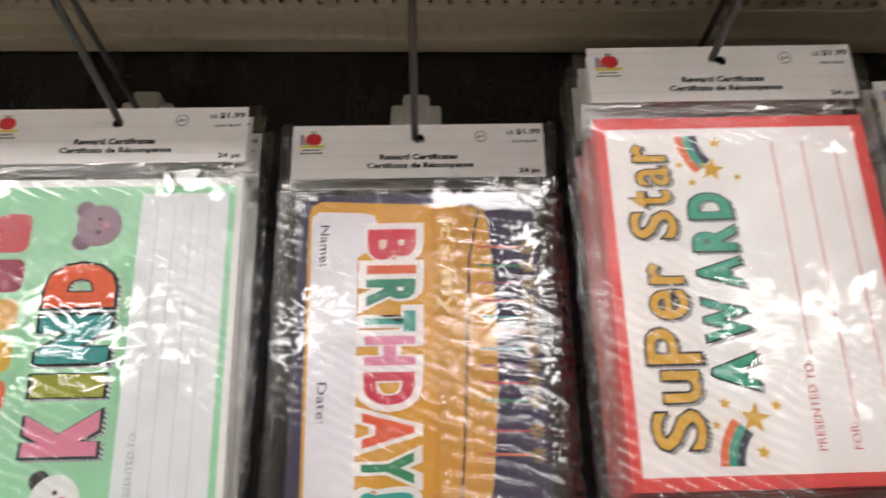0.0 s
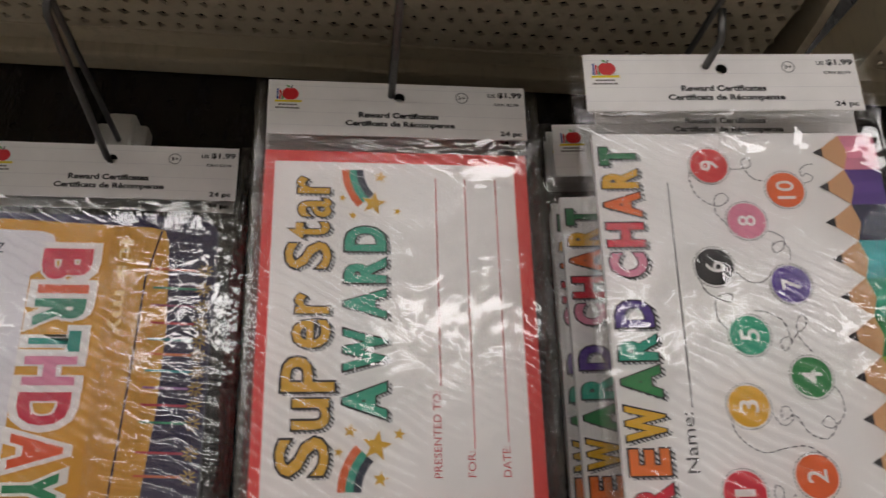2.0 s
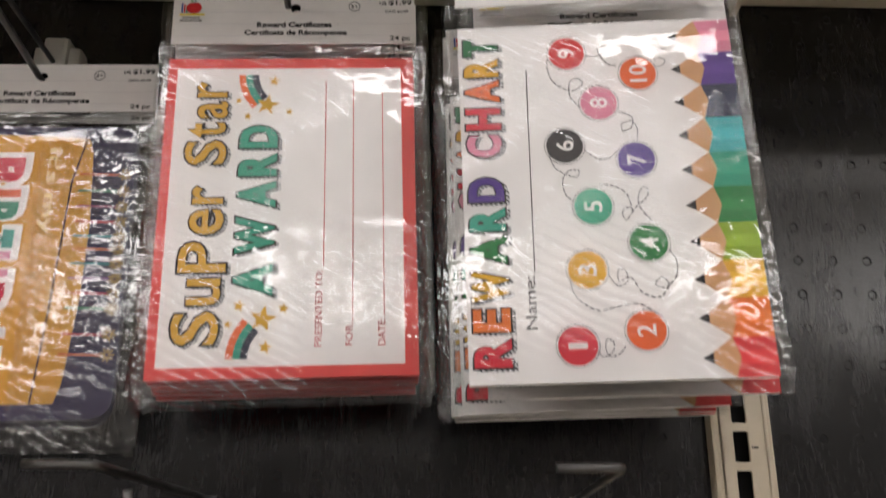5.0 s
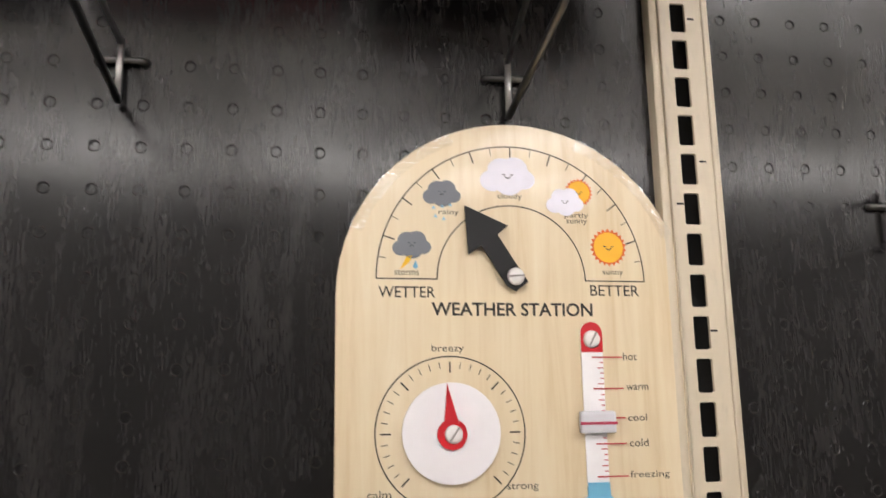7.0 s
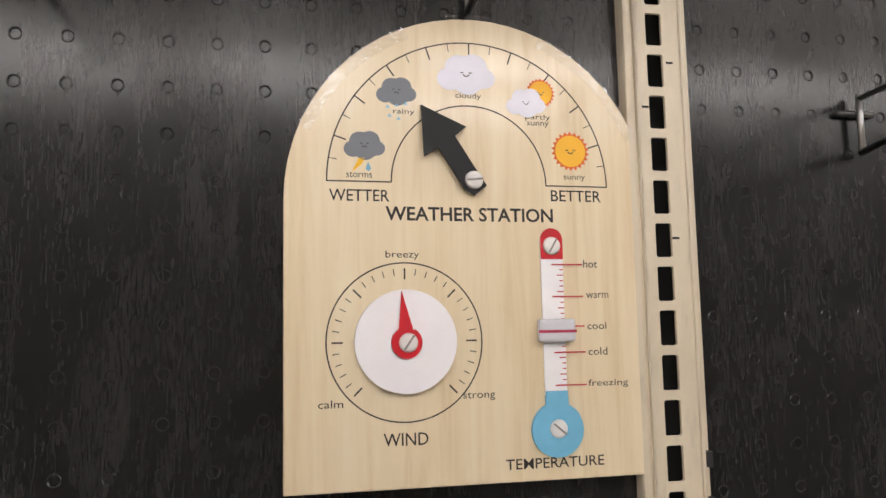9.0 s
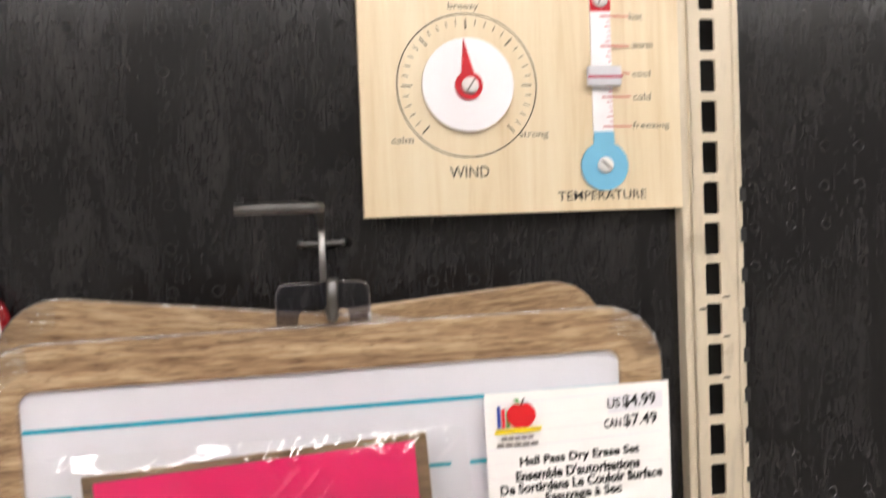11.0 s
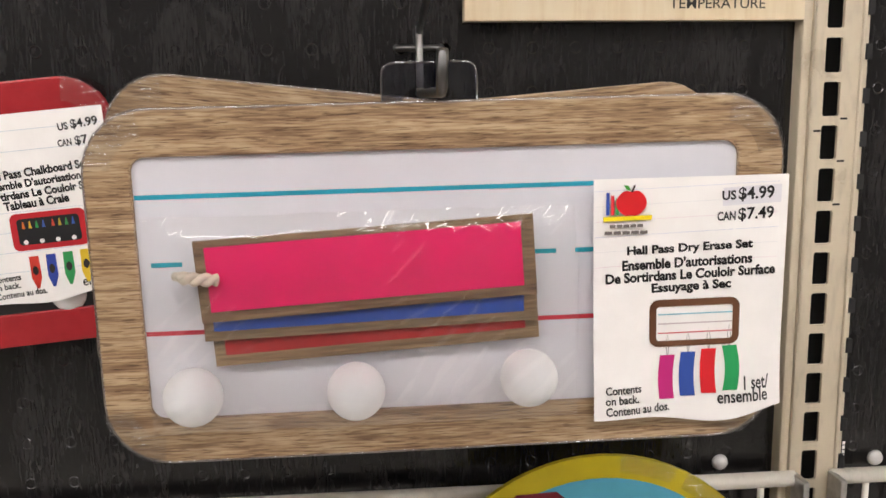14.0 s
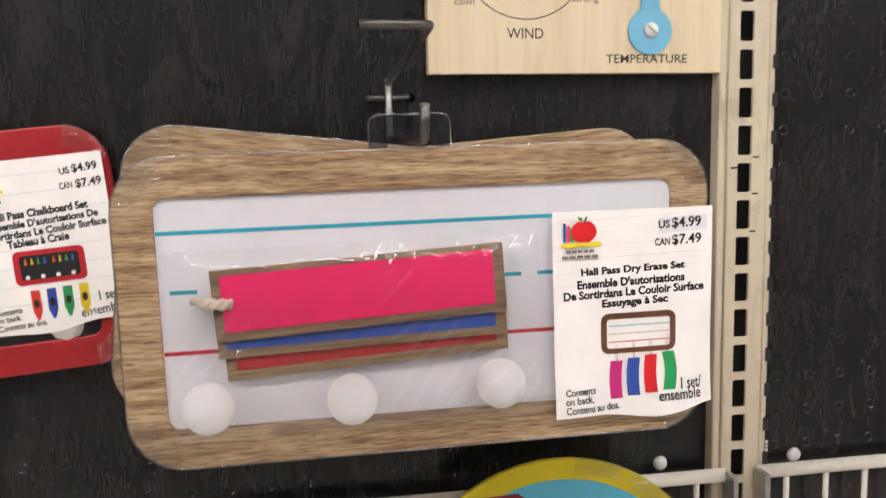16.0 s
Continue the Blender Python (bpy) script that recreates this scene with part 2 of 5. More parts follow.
# ---- mesh helpers ----
def link(name, bm, material, parent=None, label="", smooth=False):
    me = bpy.data.meshes.new(name)
    bm.normal_update()
    bm.to_mesh(me)
    bm.free()
    me.materials.append(material)
    if smooth:
        me.shade_smooth()
    ob = new(name, me)
    if parent:
        ob.parent = parent
    if label:
        ob["label"] = label
    if material in FILMS:           # daylight and lamp light pass a clear film
        ob.visible_shadow = False
    return ob


def part(name, bm, material, parent, label="", smooth=False):
    while parent.parent and parent.parent.parent:      # thing > part > sub-part, no deeper
        parent = parent.parent
    return link(name, bm, material, parent, label, smooth)


def thing(name, m, label, category, group="", kind=""):
    ob = new(name)
    ob.empty_display_size = 0.03
    ob.matrix_basis = m
    return tagged(ob, label, category, group, kind)


def box(x0, x1, y0, y1, z0, z1, bevel=0.0, bm=None):
    own = bmesh.new()
    bmesh.ops.create_cube(own, size=1.0)
    for v in own.verts:
        v.co = ((x0 + x1) / 2 + v.co.x * (x1 - x0), (y0 + y1) / 2 + v.co.y * (y1 - y0), (z0 + z1) / 2 + v.co.z * (z1 - z0))
    if bevel:
        bmesh.ops.bevel(own, geom=own.edges[:], offset=bevel, segments=2, affect="EDGES", profile=0.6)
    if bm is None:
        return own
    me = bpy.data.meshes.new("t")
    own.to_mesh(me)
    own.free()
    bm.from_mesh(me)
    bpy.data.meshes.remove(me)
    return bm


def prism(pts, y0=0.0, thick=0.0, bm=None, bevel=0.0):
    """A flat outline (x, z) facing -y at y0, with a thickness into +y."""
    bm = bm or bmesh.new()
    front = [bm.verts.new((x, y0, z)) for x, z in pts]
    area = sum(a[0] * b[1] - b[0] * a[1] for a, b in zip(pts, pts[1:] + pts[:1]))
    if area < 0:
        front.reverse()
    f = bm.faces.new(front)
    if thick:
        back = [bm.verts.new((v.co.x, y0 + thick, v.co.z)) for v in front]
        bm.faces.new(back[::-1])
        k = len(front)
        for i in range(k):
            bm.faces.new((front[(i + 1) % k], front[i], back[i], back[(i + 1) % k]))
        if bevel:
            bmesh.ops.bevel(bm, geom=[e for e in f.edges], offset=bevel, segments=2, affect="EDGES", profile=0.6)
    return bm


def ringed(outer, inner, y0, thick, bm=None):
    """A frame between two outlines with the same number of points."""
    bm = bm or bmesh.new()
    k = len(outer)
    v = [[bm.verts.new((x, y, z)) for x, z in pts] for pts in (outer, inner) for y in (y0, y0 + thick)]
    of, ob_, nf, nb = v
    for i in range(k):
        j = (i + 1) % k
        bm.faces.new((of[i], of[j], nf[j], nf[i]))
        bm.faces.new((ob_[j], ob_[i], nb[i], nb[j]))
        bm.faces.new((of[j], of[i], ob_[i], ob_[j]))
        bm.faces.new((nf[i], nf[j], nb[j], nb[i]))
    bmesh.ops.recalc_face_normals(bm, faces=bm.faces[:])
    return bm


def rrect(x0, x1, z0, z1, r, seg=6):
    pts = []
    for cx, cz, a in ((x1 - r, z1 - r, 0), (x0 + r, z1 - r, 90), (x0 + r, z0 + r, 180), (x1 - r, z0 + r, 270)):
        pts += [(cx + r * math.cos(radians(a + 90 * i / seg)), cz + r * math.sin(radians(a + 90 * i / seg))) for i in range(seg + 1)]
    return pts


def circle(cx, cz, r, n=32):
    return [(cx + r * math.cos(2 * math.pi * i / n), cz + r * math.sin(2 * math.pi * i / n)) for i in range(n)]


def star(cx, cz, r, turn=0.0, inner=0.42, n=5):
    return [(cx + (r if i % 2 == 0 else r * inner) * math.sin(math.pi * i / n + radians(turn)), cz + (r if i % 2 == 0 else r * inner) * math.cos(math.pi * i / n + radians(turn))) for i in range(2 * n)]


def stroke(pts, w, y0, bm=None, closed=False):
    """A drawn line of width w along (x, z) points."""
    bm = bm or bmesh.new()
    k = len(pts)
    lo, hi = [], []
    for i, (x, z) in enumerate(pts):
        a = pts[(i - 1) % k] if closed or i else pts[0]
        b = pts[(i + 1) % k] if closed or i < k - 1 else pts[-1]
        dx, dz = b[0] - a[0], b[1] - a[1]
        s = math.hypot(dx, dz) or 1
        nx, nz = -dz / s * w / 2, dx / s * w / 2
        lo.append(bm.verts.new((x - nx, y0, z - nz)))
        hi.append(bm.verts.new((x + nx, y0, z + nz)))
    for i in range(k if closed else k - 1):
        j = (i + 1) % k
        bm.faces.new((lo[i], lo[j], hi[j], hi[i]))
    return bm


def tube(pts, r, bm=None, seg=8):
    """A round wire through 3D points, with capped ends."""
    bm = bm or bmesh.new()
    pts = [Vector(p) for p in pts]
    rings = []
    side = None
    for i, p in enumerate(pts):
        d = ((pts[min(i + 1, len(pts) - 1)] - p).normalized() + (p - pts[max(i - 1, 0)]).normalized()).normalized()
        side = d.orthogonal().normalized() if side is None else (side - d * side.dot(d)).normalized()
        up = d.cross(side)
        rings.append([bm.verts.new(p + r * (math.cos(2 * math.pi * k / seg) * side + math.sin(2 * math.pi * k / seg) * up)) for k in range(seg)])
    for a, b in zip(rings, rings[1:]):
        for k in range(seg):
            f = bm.faces.new((a[k], a[(k + 1) % seg], b[(k + 1) % seg], b[k]))
            f.smooth = True
    bm.faces.new(rings[0][::-1])
    bm.faces.new(rings[-1])
    return bm


def bent(pts, r=0.004, seg=4):
    """The points of a wire with its corners rounded."""
    pts = [Vector(p) for p in pts]
    out = [pts[0]]
    for a, b, c in zip(pts, pts[1:], pts[2:]):
        p, q = b + (a - b).normalized() * r, b + (c - b).normalized() * r
        out += [(1 - t) ** 2 * p + 2 * t * (1 - t) * b + t * t * q for t in (i / seg for i in range(seg + 1))]
    return out + [pts[-1]]


def lathe(profile, n=24, bm=None):
    """A solid turned about the y axis; profile: (radius, y) from the front."""
    bm = bm or bmesh.new()
    rings = [[bm.verts.new((r * math.cos(2 * math.pi * k / n), y, r * math.sin(2 * math.pi * k / n))) for k in range(n)] for r, y in profile]
    for a, b in zip(rings, rings[1:]):
        for k in range(n):
            bm.faces.new((a[k], b[k], b[(k + 1) % n], a[(k + 1) % n])).smooth = True
    bm.faces.new(rings[0])
    bm.faces.new(rings[-1][::-1])
    bmesh.ops.recalc_face_normals(bm, faces=bm.faces[:])
    return bm


def text_bm(body, x, z, w, h, y0, turn=0, weight=0.0, centre=True, slant=0.0):
    """Lettering fitted into a box w by h (in its own reading direction), set with its middle (or its start) at (x, z), turned by turn degrees."""
    cu = bpy.data.curves.new("lettering", "FONT")
    cu.body, cu.size, cu.offset, cu.resolution_u, cu.fill_mode = body, 1.0, weight, 3, "FRONT"
    cu.shear = slant
    ob = bpy.data.objects.new("lettering", cu)
    scene.collection.objects.link(ob)
    dg = bpy.context.evaluated_depsgraph_get()
    me = bpy.data.meshes.new_from_object(ob.evaluated_get(dg))
    bpy.data.objects.remove(ob)
    bpy.data.curves.remove(cu)
    bm = bmesh.new()
    bm.from_mesh(me)
    bpy.data.meshes.remove(me)
    if not bm.verts:
        return bm
    xs, zs = [v.co.x for v in bm.verts], [v.co.y for v in bm.verts]
    sx, sz = max(xs) - min(xs), max(zs) - min(zs)
    kz = h / sz if sz else 1
    kx = w / sx if w else kz
    ca, sa = math.cos(radians(turn)), math.sin(radians(turn))
    for v in bm.verts:
        a = (v.co.x - min(xs)) * kx - (sx * kx / 2 if centre else 0)
        b = (v.co.y - min(zs)) * kz - sz * kz / 2
        v.co = (x + a * ca - b * sa, y0, z + a * sa + b * ca)
    bm.normal_update()
    for f in bm.faces:
        if f.normal.y > 0:
            f.normal_flip()
    return bm


def lettering(parent, body, x, z, w, h, y0, material=None, turn=0, weight=0.0, centre=True, name="lettering", slant=0.0):
    return part(name, text_bm(body, x, z, w, h, y0, turn, weight, centre, slant), material or BLACK, parent)


def sheet(x0, x1, z0, z1, y0, nx, nz, amp, seed, edge=0.0):
    """A film that bulges and creases softly in front of what it wraps; its edge is drawn back by edge."""
    bm = bmesh.new()
    g = []
    for j in range(nz + 1):
        row = []
        for i in range(nx + 1):
            u, v = i / nx, j / nz
            x, z = x0 + (x1 - x0) * u, z0 + (z1 - z0) * v
            q = Vector((x * 38 + seed, z * 22, seed * 1.7))
            d = noise.noise(q) * amp + noise.noise(q * 2.9) * amp * 0.45
            rim = min(1.0, 10 * min(u, 1 - u), 10 * min(v, 1 - v))
            wob = 0.0012 * noise.noise(Vector((z * 60, x * 60, seed)))
            row.append(bm.verts.new((x + (wob if i in (0, nx) else 0), y0 - abs(d) * rim + edge * (1 - rim), z + (wob if j in (0, nz) else 0))))
        g.append(row)
    for j in range(nz):
        for i in range(nx):
            bm.faces.new((g[j][i], g[j][i + 1], g[j + 1][i + 1], g[j + 1][i])).smooth = True
    return bm


def arc_film(cx, cz, r0, r1, a0, a1, y0, amp, seed, n=40):
    """A puckered strip of wrap that follows a rounded corner."""
    bm = bmesh.new()
    rows = []
    for i in range(n + 1):
        a = radians(a0 + (a1 - a0) * i / n)
        rows.append([bm.verts.new((cx + r * math.cos(a), y0 - amp * abs(noise.noise(Vector((i * 0.9, k * 1.3, seed)))), cz + r * math.sin(a))) for k, r in enumerate(np.linspace(r0, r1 + 0.0012 * noise.noise(Vector((i * 0.7, seed, 0))), 6))])
    for p, q in zip(rows, rows[1:]):
        for k in range(5):
            bm.faces.new((p[k], p[k + 1], q[k + 1], q[k])).smooth = True
    return bm


# ---- the store round the display ----
def structure(name, bm, material, label, category):
    return tagged(link(name, bm, material), label, category, kind="structure")


FLOOR = enamel("grey_vinyl_floor", (0.70, 0.66, 0.61), 0.3)
PAINT = enamel("off_white_paint", (0.62, 0.59, 0.54), 0.7)
structure("floor", box(-6, 6, -9, 0.6, -0.05, 0), FLOOR, "grey vinyl store floor", "floor")
structure("ceiling", box(-6, 6, -9, 0.6, 3.1, 3.2), PAINT, "off-white painted store ceiling", "ceiling")
structure("wall_back", box(-6, 6, -9.1, -9, 0, 3.1), PAINT, "off-white painted store wall", "wall")
# unseen block added across the aisle, keeps low lamp light off the pegboard
structure("wall_aisle", box(-6, 6, -2.9, -2.3, 0, 2.1), plain("light_block_grey", (0.32, 0.31, 0.30), 0.6), "unseen dark block for shelving across the aisle, added to cut low lamp light", "wall")
structure("wall_left", box(-6.1, -6, -9, 0.6, 0, 3.1), PAINT, "off-white painted store wall", "wall")
structure("wall_right", box(6, 6.1, -9, 0.6, 0, 3.1), PAINT, "off-white painted store wall", "wall")
structure("wall_front", box(-6, 6, 0.6, 0.7, 0, 3.1), PAINT, "off-white painted store wall", "wall")

TUBE = bpy.data.materials.new("lit_tube")
TUBE.use_nodes = True
TUBE.node_tree.nodes["Principled BSDF"].inputs["Emission Color"].default_value = (0.985, 0.937, 0.925, 1)
TUBE.node_tree.nodes["Principled BSDF"].inputs["Emission Strength"].default_value = LAMP
HOUSING = enamel("white_lamp_housing", (0.7, 0.7, 0.68), 0.5)


def ceiling_light(x, y):
    t = thing("ceiling_light", pose(x, y, 3.03), "white fluorescent panel light under the ceiling", "lamp", "ceiling lights")
    part("housing", box(-0.62, 0.62, -0.19, 0.19, 0.0, 0.07, 0.008), HOUSING, t)
    part("diffuser", box(-0.6, 0.6, -0.17, 0.17, -0.012, -0.001, 0.004), TUBE, t, "glowing warm white diffuser")
    return t


for ly in (-2.0, -4.3, -5.2):
    for lx in (-5.26, -3.86, -2.46, -0.96, 0.54, 2.04, 3.54, 5.04):
        ceiling_light(lx, ly)

# pegboard panels: shallow blind holes on a one inch grid, open ones where a hook sits
HOOKS = [(-0.150, 14, 1.847, -0.054), (0.0302, 14, 1.848, -0.036), (0.208, 15, 1.877, -0.084), (0.386, 15, 1.874, -0.143), (0.170, 2, None, None), (0.3986, 2, None, None), (0.2690, -10, None, None), (0.6525, -1, None, None)]
OPEN = set()
for hx, row, *_ in HOOKS:
    for s in (-1, 1):
        OPEN.add((round((hx + s * P / 2 - GX) / P), row))


def pegboard(x0, x1, z0, z1, gx):
    i0, i1 = math.ceil((x0 - gx) / P + 0.5), math.floor((x1 - gx) / P - 0.5)
    j0, j1 = math.ceil((z0 - GZ) / P + 0.5), math.floor((z1 - GZ) / P - 0.5)
    cells = []
    for i in range(i0, i1 + 1):
        for j in range(j0, j1 + 1):
            cx, cz = gx + i * P, GZ + j * P
            xa, xb = (x0 if i == i0 else cx - P / 2), (x1 if i == i1 else cx + P / 2)
            za, zb = (z0 if j == j0 else cz - P / 2), (z1 if j == j1 else cz + P / 2)
            cells.append((cx, cz, xa, xb, za, zb, 0.012 if (i, j) in OPEN and gx == GX else 0.0006))
    vs, fs = [], []
    K = 12
    for cx, cz, xa, xb, za, zb, dp in cells:
        b = len(vs)
        ring = [(math.cos(2 * math.pi * (k + 0.5) / K), math.sin(2 * math.pi * (k + 0.5) / K)) for k in range(K)]
        for c, s in ring:
            kx, kz = (xb - cx if c > 0 else cx - xa) / abs(c), (zb - cz if s > 0 else cz - za) / abs(s)
            q = min(kx, kz)
            vs.append((cx + c * q, 0, cz + s * q))
        for r, y in ((0.0037, 0.0), (0.0033, -0.0003), (0.0029, 0.0), (0.0026, dp)):
            vs.extend((cx + c * r, y, cz + s * r) for c, s in ring)
        cn = len(vs)
        vs.extend(((xb, 0, zb), (xa, 0, zb), (xa, 0, za), (xb, 0, za)))
        for k in range(K):
            m = (k + 1) % K
            A, B = vs[b + k], vs[b + m]
            mid = None
            if abs(A[0] - B[0]) > 1e-9 and abs(A[2] - B[2]) > 1e-9:
                mid = cn + (0 if A[0] + B[0] > 2 * cx and A[2] + B[2] > 2 * cz else 1 if A[0] + B[0] < 2 * cx and A[2] + B[2] > 2 * cz else 2 if A[0] + B[0] < 2 * cx else 3)
            fs.append((b + m, mid, b + k, b + K + k, b + K + m) if mid is not None else (b + m, b + k, b + K + k, b + K + m))
            for a in (1, 2, 3):
                fs.append((b + a * K + m, b + a * K + k, b + (a + 1) * K + k, b + (a + 1) * K + m))
        fs.append(tuple(b + 4 * K + k for k in reversed(range(K))))
    me = bpy.data.meshes.new("pegboard")
    me.from_pydata(vs, [], fs)
    bm = bmesh.new()
    bm.from_mesh(me)
    bpy.data.meshes.remove(me)
    bmesh.ops.remove_doubles(bm, verts=bm.verts[:], dist=1e-6)
    box(x0, x1, 0.013, 0.02, z0, z1, bm=bm)
    return bm


structure("wall_pegboard_left", pegboard(-0.80, 0.4925, 0.30, 2.6, GX), PEG, "dark woodgrain laminate pegboard panel with blind holes", "wall panel")
structure("wall_pegboard_right", pegboard(0.5335, 1.40, 0.30, 2.6, 0.547), PEG, "dark woodgrain laminate pegboard panel with blind holes", "wall panel")
structure("baseboard", box(-0.8, 1.4, -0.35, 0.02, 0, 0.298, 0.004), CREAM, "cream steel base deck of the shelving", "base deck")


# slotted upright between the two panels
def upright():
    t = thing("upright", pose(0, 0, 0), "cream enamelled steel shelving upright with a column of slots", "upright", kind="structure")
    vs, fs = [], []
    xl, xr, cx, w, h, y, dp = 0.4992, 0.5330, 0.5112, 0.0051, 0.0100, -0.012, 0.0022
    for k in range(-48, 40):
        cz = 1.5243 + k * P
        b = len(vs)
        za, zb = cz - P / 2, cz + P / 2
        ho = [(cx - w, cz - h + .001), (cx - w + .001, cz - h), (cx + w - .001, cz - h), (cx + w, cz - h + .001), (cx + w, cz + h - .001), (cx + w - .001, cz + h), (cx - w + .001, cz + h), (cx - w, cz + h - .001)]
        ou = [(xl, cz - h), (cx - w, za), (cx + w, za), (xr - .0055, cz - h), (xr - .0055, cz + h), (cx + w, zb), (cx - w, zb), (xl, cz + h)]
        vs += [(x, y, z) for x, z in ou] + [(x, y, z) for x, z in ho] + [(x, y + dp, z) for x, z in ho]
        for i in range(8):
            j = (i + 1) % 8
            fs += [(b + i, b + j, b + 8 + j, b + 8 + i), (b + 8 + i, b + 8 + j, b + 16 + j, b + 16 + i)]
        c = len(vs)
        vs += [(xl, y, za), (xr - .0055, y, za), (xr - .0055, y, zb), (xl, y, zb)]
        fs += [(b, c, b + 1), (b + 2, c + 1, b + 3), (b + 4, c + 2, b + 5), (b + 6, c + 3, b + 7)]
    me = bpy.data.meshes.new("face")
    me.from_pydata(vs, [], fs)
    bm = bmesh.new()
    bm.from_mesh(me)
    bpy.data.meshes.remove(me)
    z0, z1 = 1.527 - 48.5 * P, 1.527 + 39.5 * P
    box(xl - 0.0008, xl + 0.0008, y, 0.0, z0, z1, 0.0004, bm)
    bmesh.ops.remove_doubles(bm, verts=bm.verts[:], dist=1e-6)
    part("face", bm, CREAM, t)
    part("rolled_edge", box(0.4925, 0.4984, -0.0105, 0.012, z0, z1, 0.0022), CREAM, t)
    part("edge_bead", box(0.5272, 0.5298, -0.0135, 0.0, z0, z1, 0.001), CREAM, t)
    part("side_strip", box(0.5301, 0.5332, -0.0105, 0.004, z0, z1, 0.0012), CREAM, t)
    # solid black box: the shade behind the slots is put into its colour
    part("cavity", box(0.4997, 0.5270, 0.004, 0.016, z0, z1), SHADEBLACK, t, "black box coloured as the shade behind the slots")
    for k in range(-24, -9):      # narrow side slots low down, black blocks painting their shade
        part("side_slot", box(0.5296, 0.5335, -0.0142, -0.0100, 1.5215 + k * P, 1.5305 + k * P, 0.0006), SHADEBLACK, t, "narrow black block coloured as the shade in a side slot")
    for x, z in ((0.5205, 1.504), (0.5035, 1.4765), (0.5195, 1.208), (0.5192, 1.183), (0.5182, 1.157), (0.5035, 1.201), (0.5188, 1.3985), (0.520, 1.60)):
        part("paint_chip", box(x - 0.0022, x + 0.0022, y - 0.0004, y + 0.0002, z - 0.0006, z + 0.0006, 0.0002), SHADEBLACK, t, "small black mark beside a slot")
    return t


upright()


def plug(x, z):
    t = thing("hole_plug", pose(x, 0, z), "white plastic plug pressed into the panel", "plug", "hole plugs")
    part("cap", lathe([(0.0001, -0.0038), (0.003, -0.0034), (0.0046, -0.002), (0.0052, 0.0)]), SCREW, t, smooth=True)


plug(0.458, 0.9905)
plug(0.5623, 0.9885)


code = thing("panel_code", pose(0.5405, 0, 0.9905), "tiny pale stock code printed on the dark panel", "stock code")
for i in range(7):
    part("code_bar", box(-0.0008, 0.0008, -0.0004, 0.0, -0.010 + i * 0.003, -0.0078 + i * 0.003), WHITE, code)


# perforated shelves over the display
def shelf(x0, x1, zc, label, openings_above):
    t = thing("shelf", Matrix.Translation((0.35, 0, zc)) @ pose(0, 0, 0, 0, -0.7, 0) @ Matrix.Translation((-0.35, 0, -zc)), label, "shelf", "perforated shelves")
    q = 0.0125
    vs, fs = [], []
    rows = 12
    n = int((x1 - x0) / q)
    for r in range(rows):
        ya = -0.036 - r * q
        off = (r % 3) * q / 3
        for i in range(n):
            ca = x0 + i * q
            cx, cy = ca + q / 2 + off - q / 3, ya - q / 2
            b = len(vs)
            ho = [(cx - 0.0042, cy - 0.0012), (cx + 0.0004, cy - 0.0030), (cx + 0.0042, cy + 0.0012), (cx - 0.0004, cy + 0.0030)]
            ou = [(ca + 0, ya - q), (ca + q, ya - q), (ca + q, ya), (ca, ya)]
            vs += [(x, y, zc + 0.012) for x, y in ou] + [(x, y, zc + 0.012) for x, y in ho] + [(x, y, zc + 0.0145) for x, y in ho]
            for k in range(4):
                j = (k + 1) % 4
                fs += [(b + k, b + j, b + 4 + j, b + 4 + k), (b + 4 + k, b + 4 + j, b + 8 + j, b + 8 + k)]
    me = bpy.data.meshes.new("deck")
    me.from_pydata(vs, [], fs)
    bm = bmesh.new()
    bm.from_mesh(me)
    bpy.data.meshes.remove(me)
    bmesh.ops.remove_doubles(bm, verts=bm.verts[:], dist=1e-6)
    part("perforated_deck", bm, SHELF, t)
    part("back_rail", box(x0, x1, -0.020, -0.001, zc, zc + 0.03, 0.003), SHELF, t)
    part("gutter", box(x0, x1, -0.036, -0.018, zc + 0.0105, zc + 0.014, 0.001), SHELF, t)
    part("front_lip", box(x0, x1, -0.036 - rows * q - 0.012, -0.036 - rows * q, zc - 0.02, zc + 0.016, 0.003), SHELF, t)
    # unseen dark box added over the deck so its holes look dark
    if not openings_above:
        part("stock_tray", box(x0, x1, -0.036 - rows * q, -0.03, zc + 0.03, zc + 0.12, 0.004), SHADEBLACK, t, "unseen dark box added above the deck to darken its holes")
    return t


shelf(-0.80, 0.482, 1.939, "beige perforated steel shelf fixed above the hanging packs", False)
shelf(0.545, 1.40, 1.944, "beige perforated steel shelf in the next bay", True)


def bracket(x0, x1):
    t = thing("shelf_bracket", pose(0, 0, 0), "beige steel shelf bracket hooked into the upright", "bracket", "shelf brackets")
    bm = bmesh.new()
    pts = [(-0.012, 1.93), (-0.012, 1.985), (-0.185, 1.985), (-0.185, 1.962), (-0.10, 1.942)]
    a = [bm.verts.new((x0, y, z)) for y, z in pts]
    b = [bm.verts.new((x1, y, z)) for y, z in pts]
    bm.faces.new(a), bm.faces.new(b[::-1])
    for i in range(5):
        bm.faces.new((a[i], b[i], b[(i + 1) % 5], a[(i + 1) % 5]))
    bmesh.ops.recalc_face_normals(bm, faces=bm.faces[:])
    part("plate", bm, SHELF, t)


bracket(0.486, 0.4925)
bracket(0.5385, 0.5435)


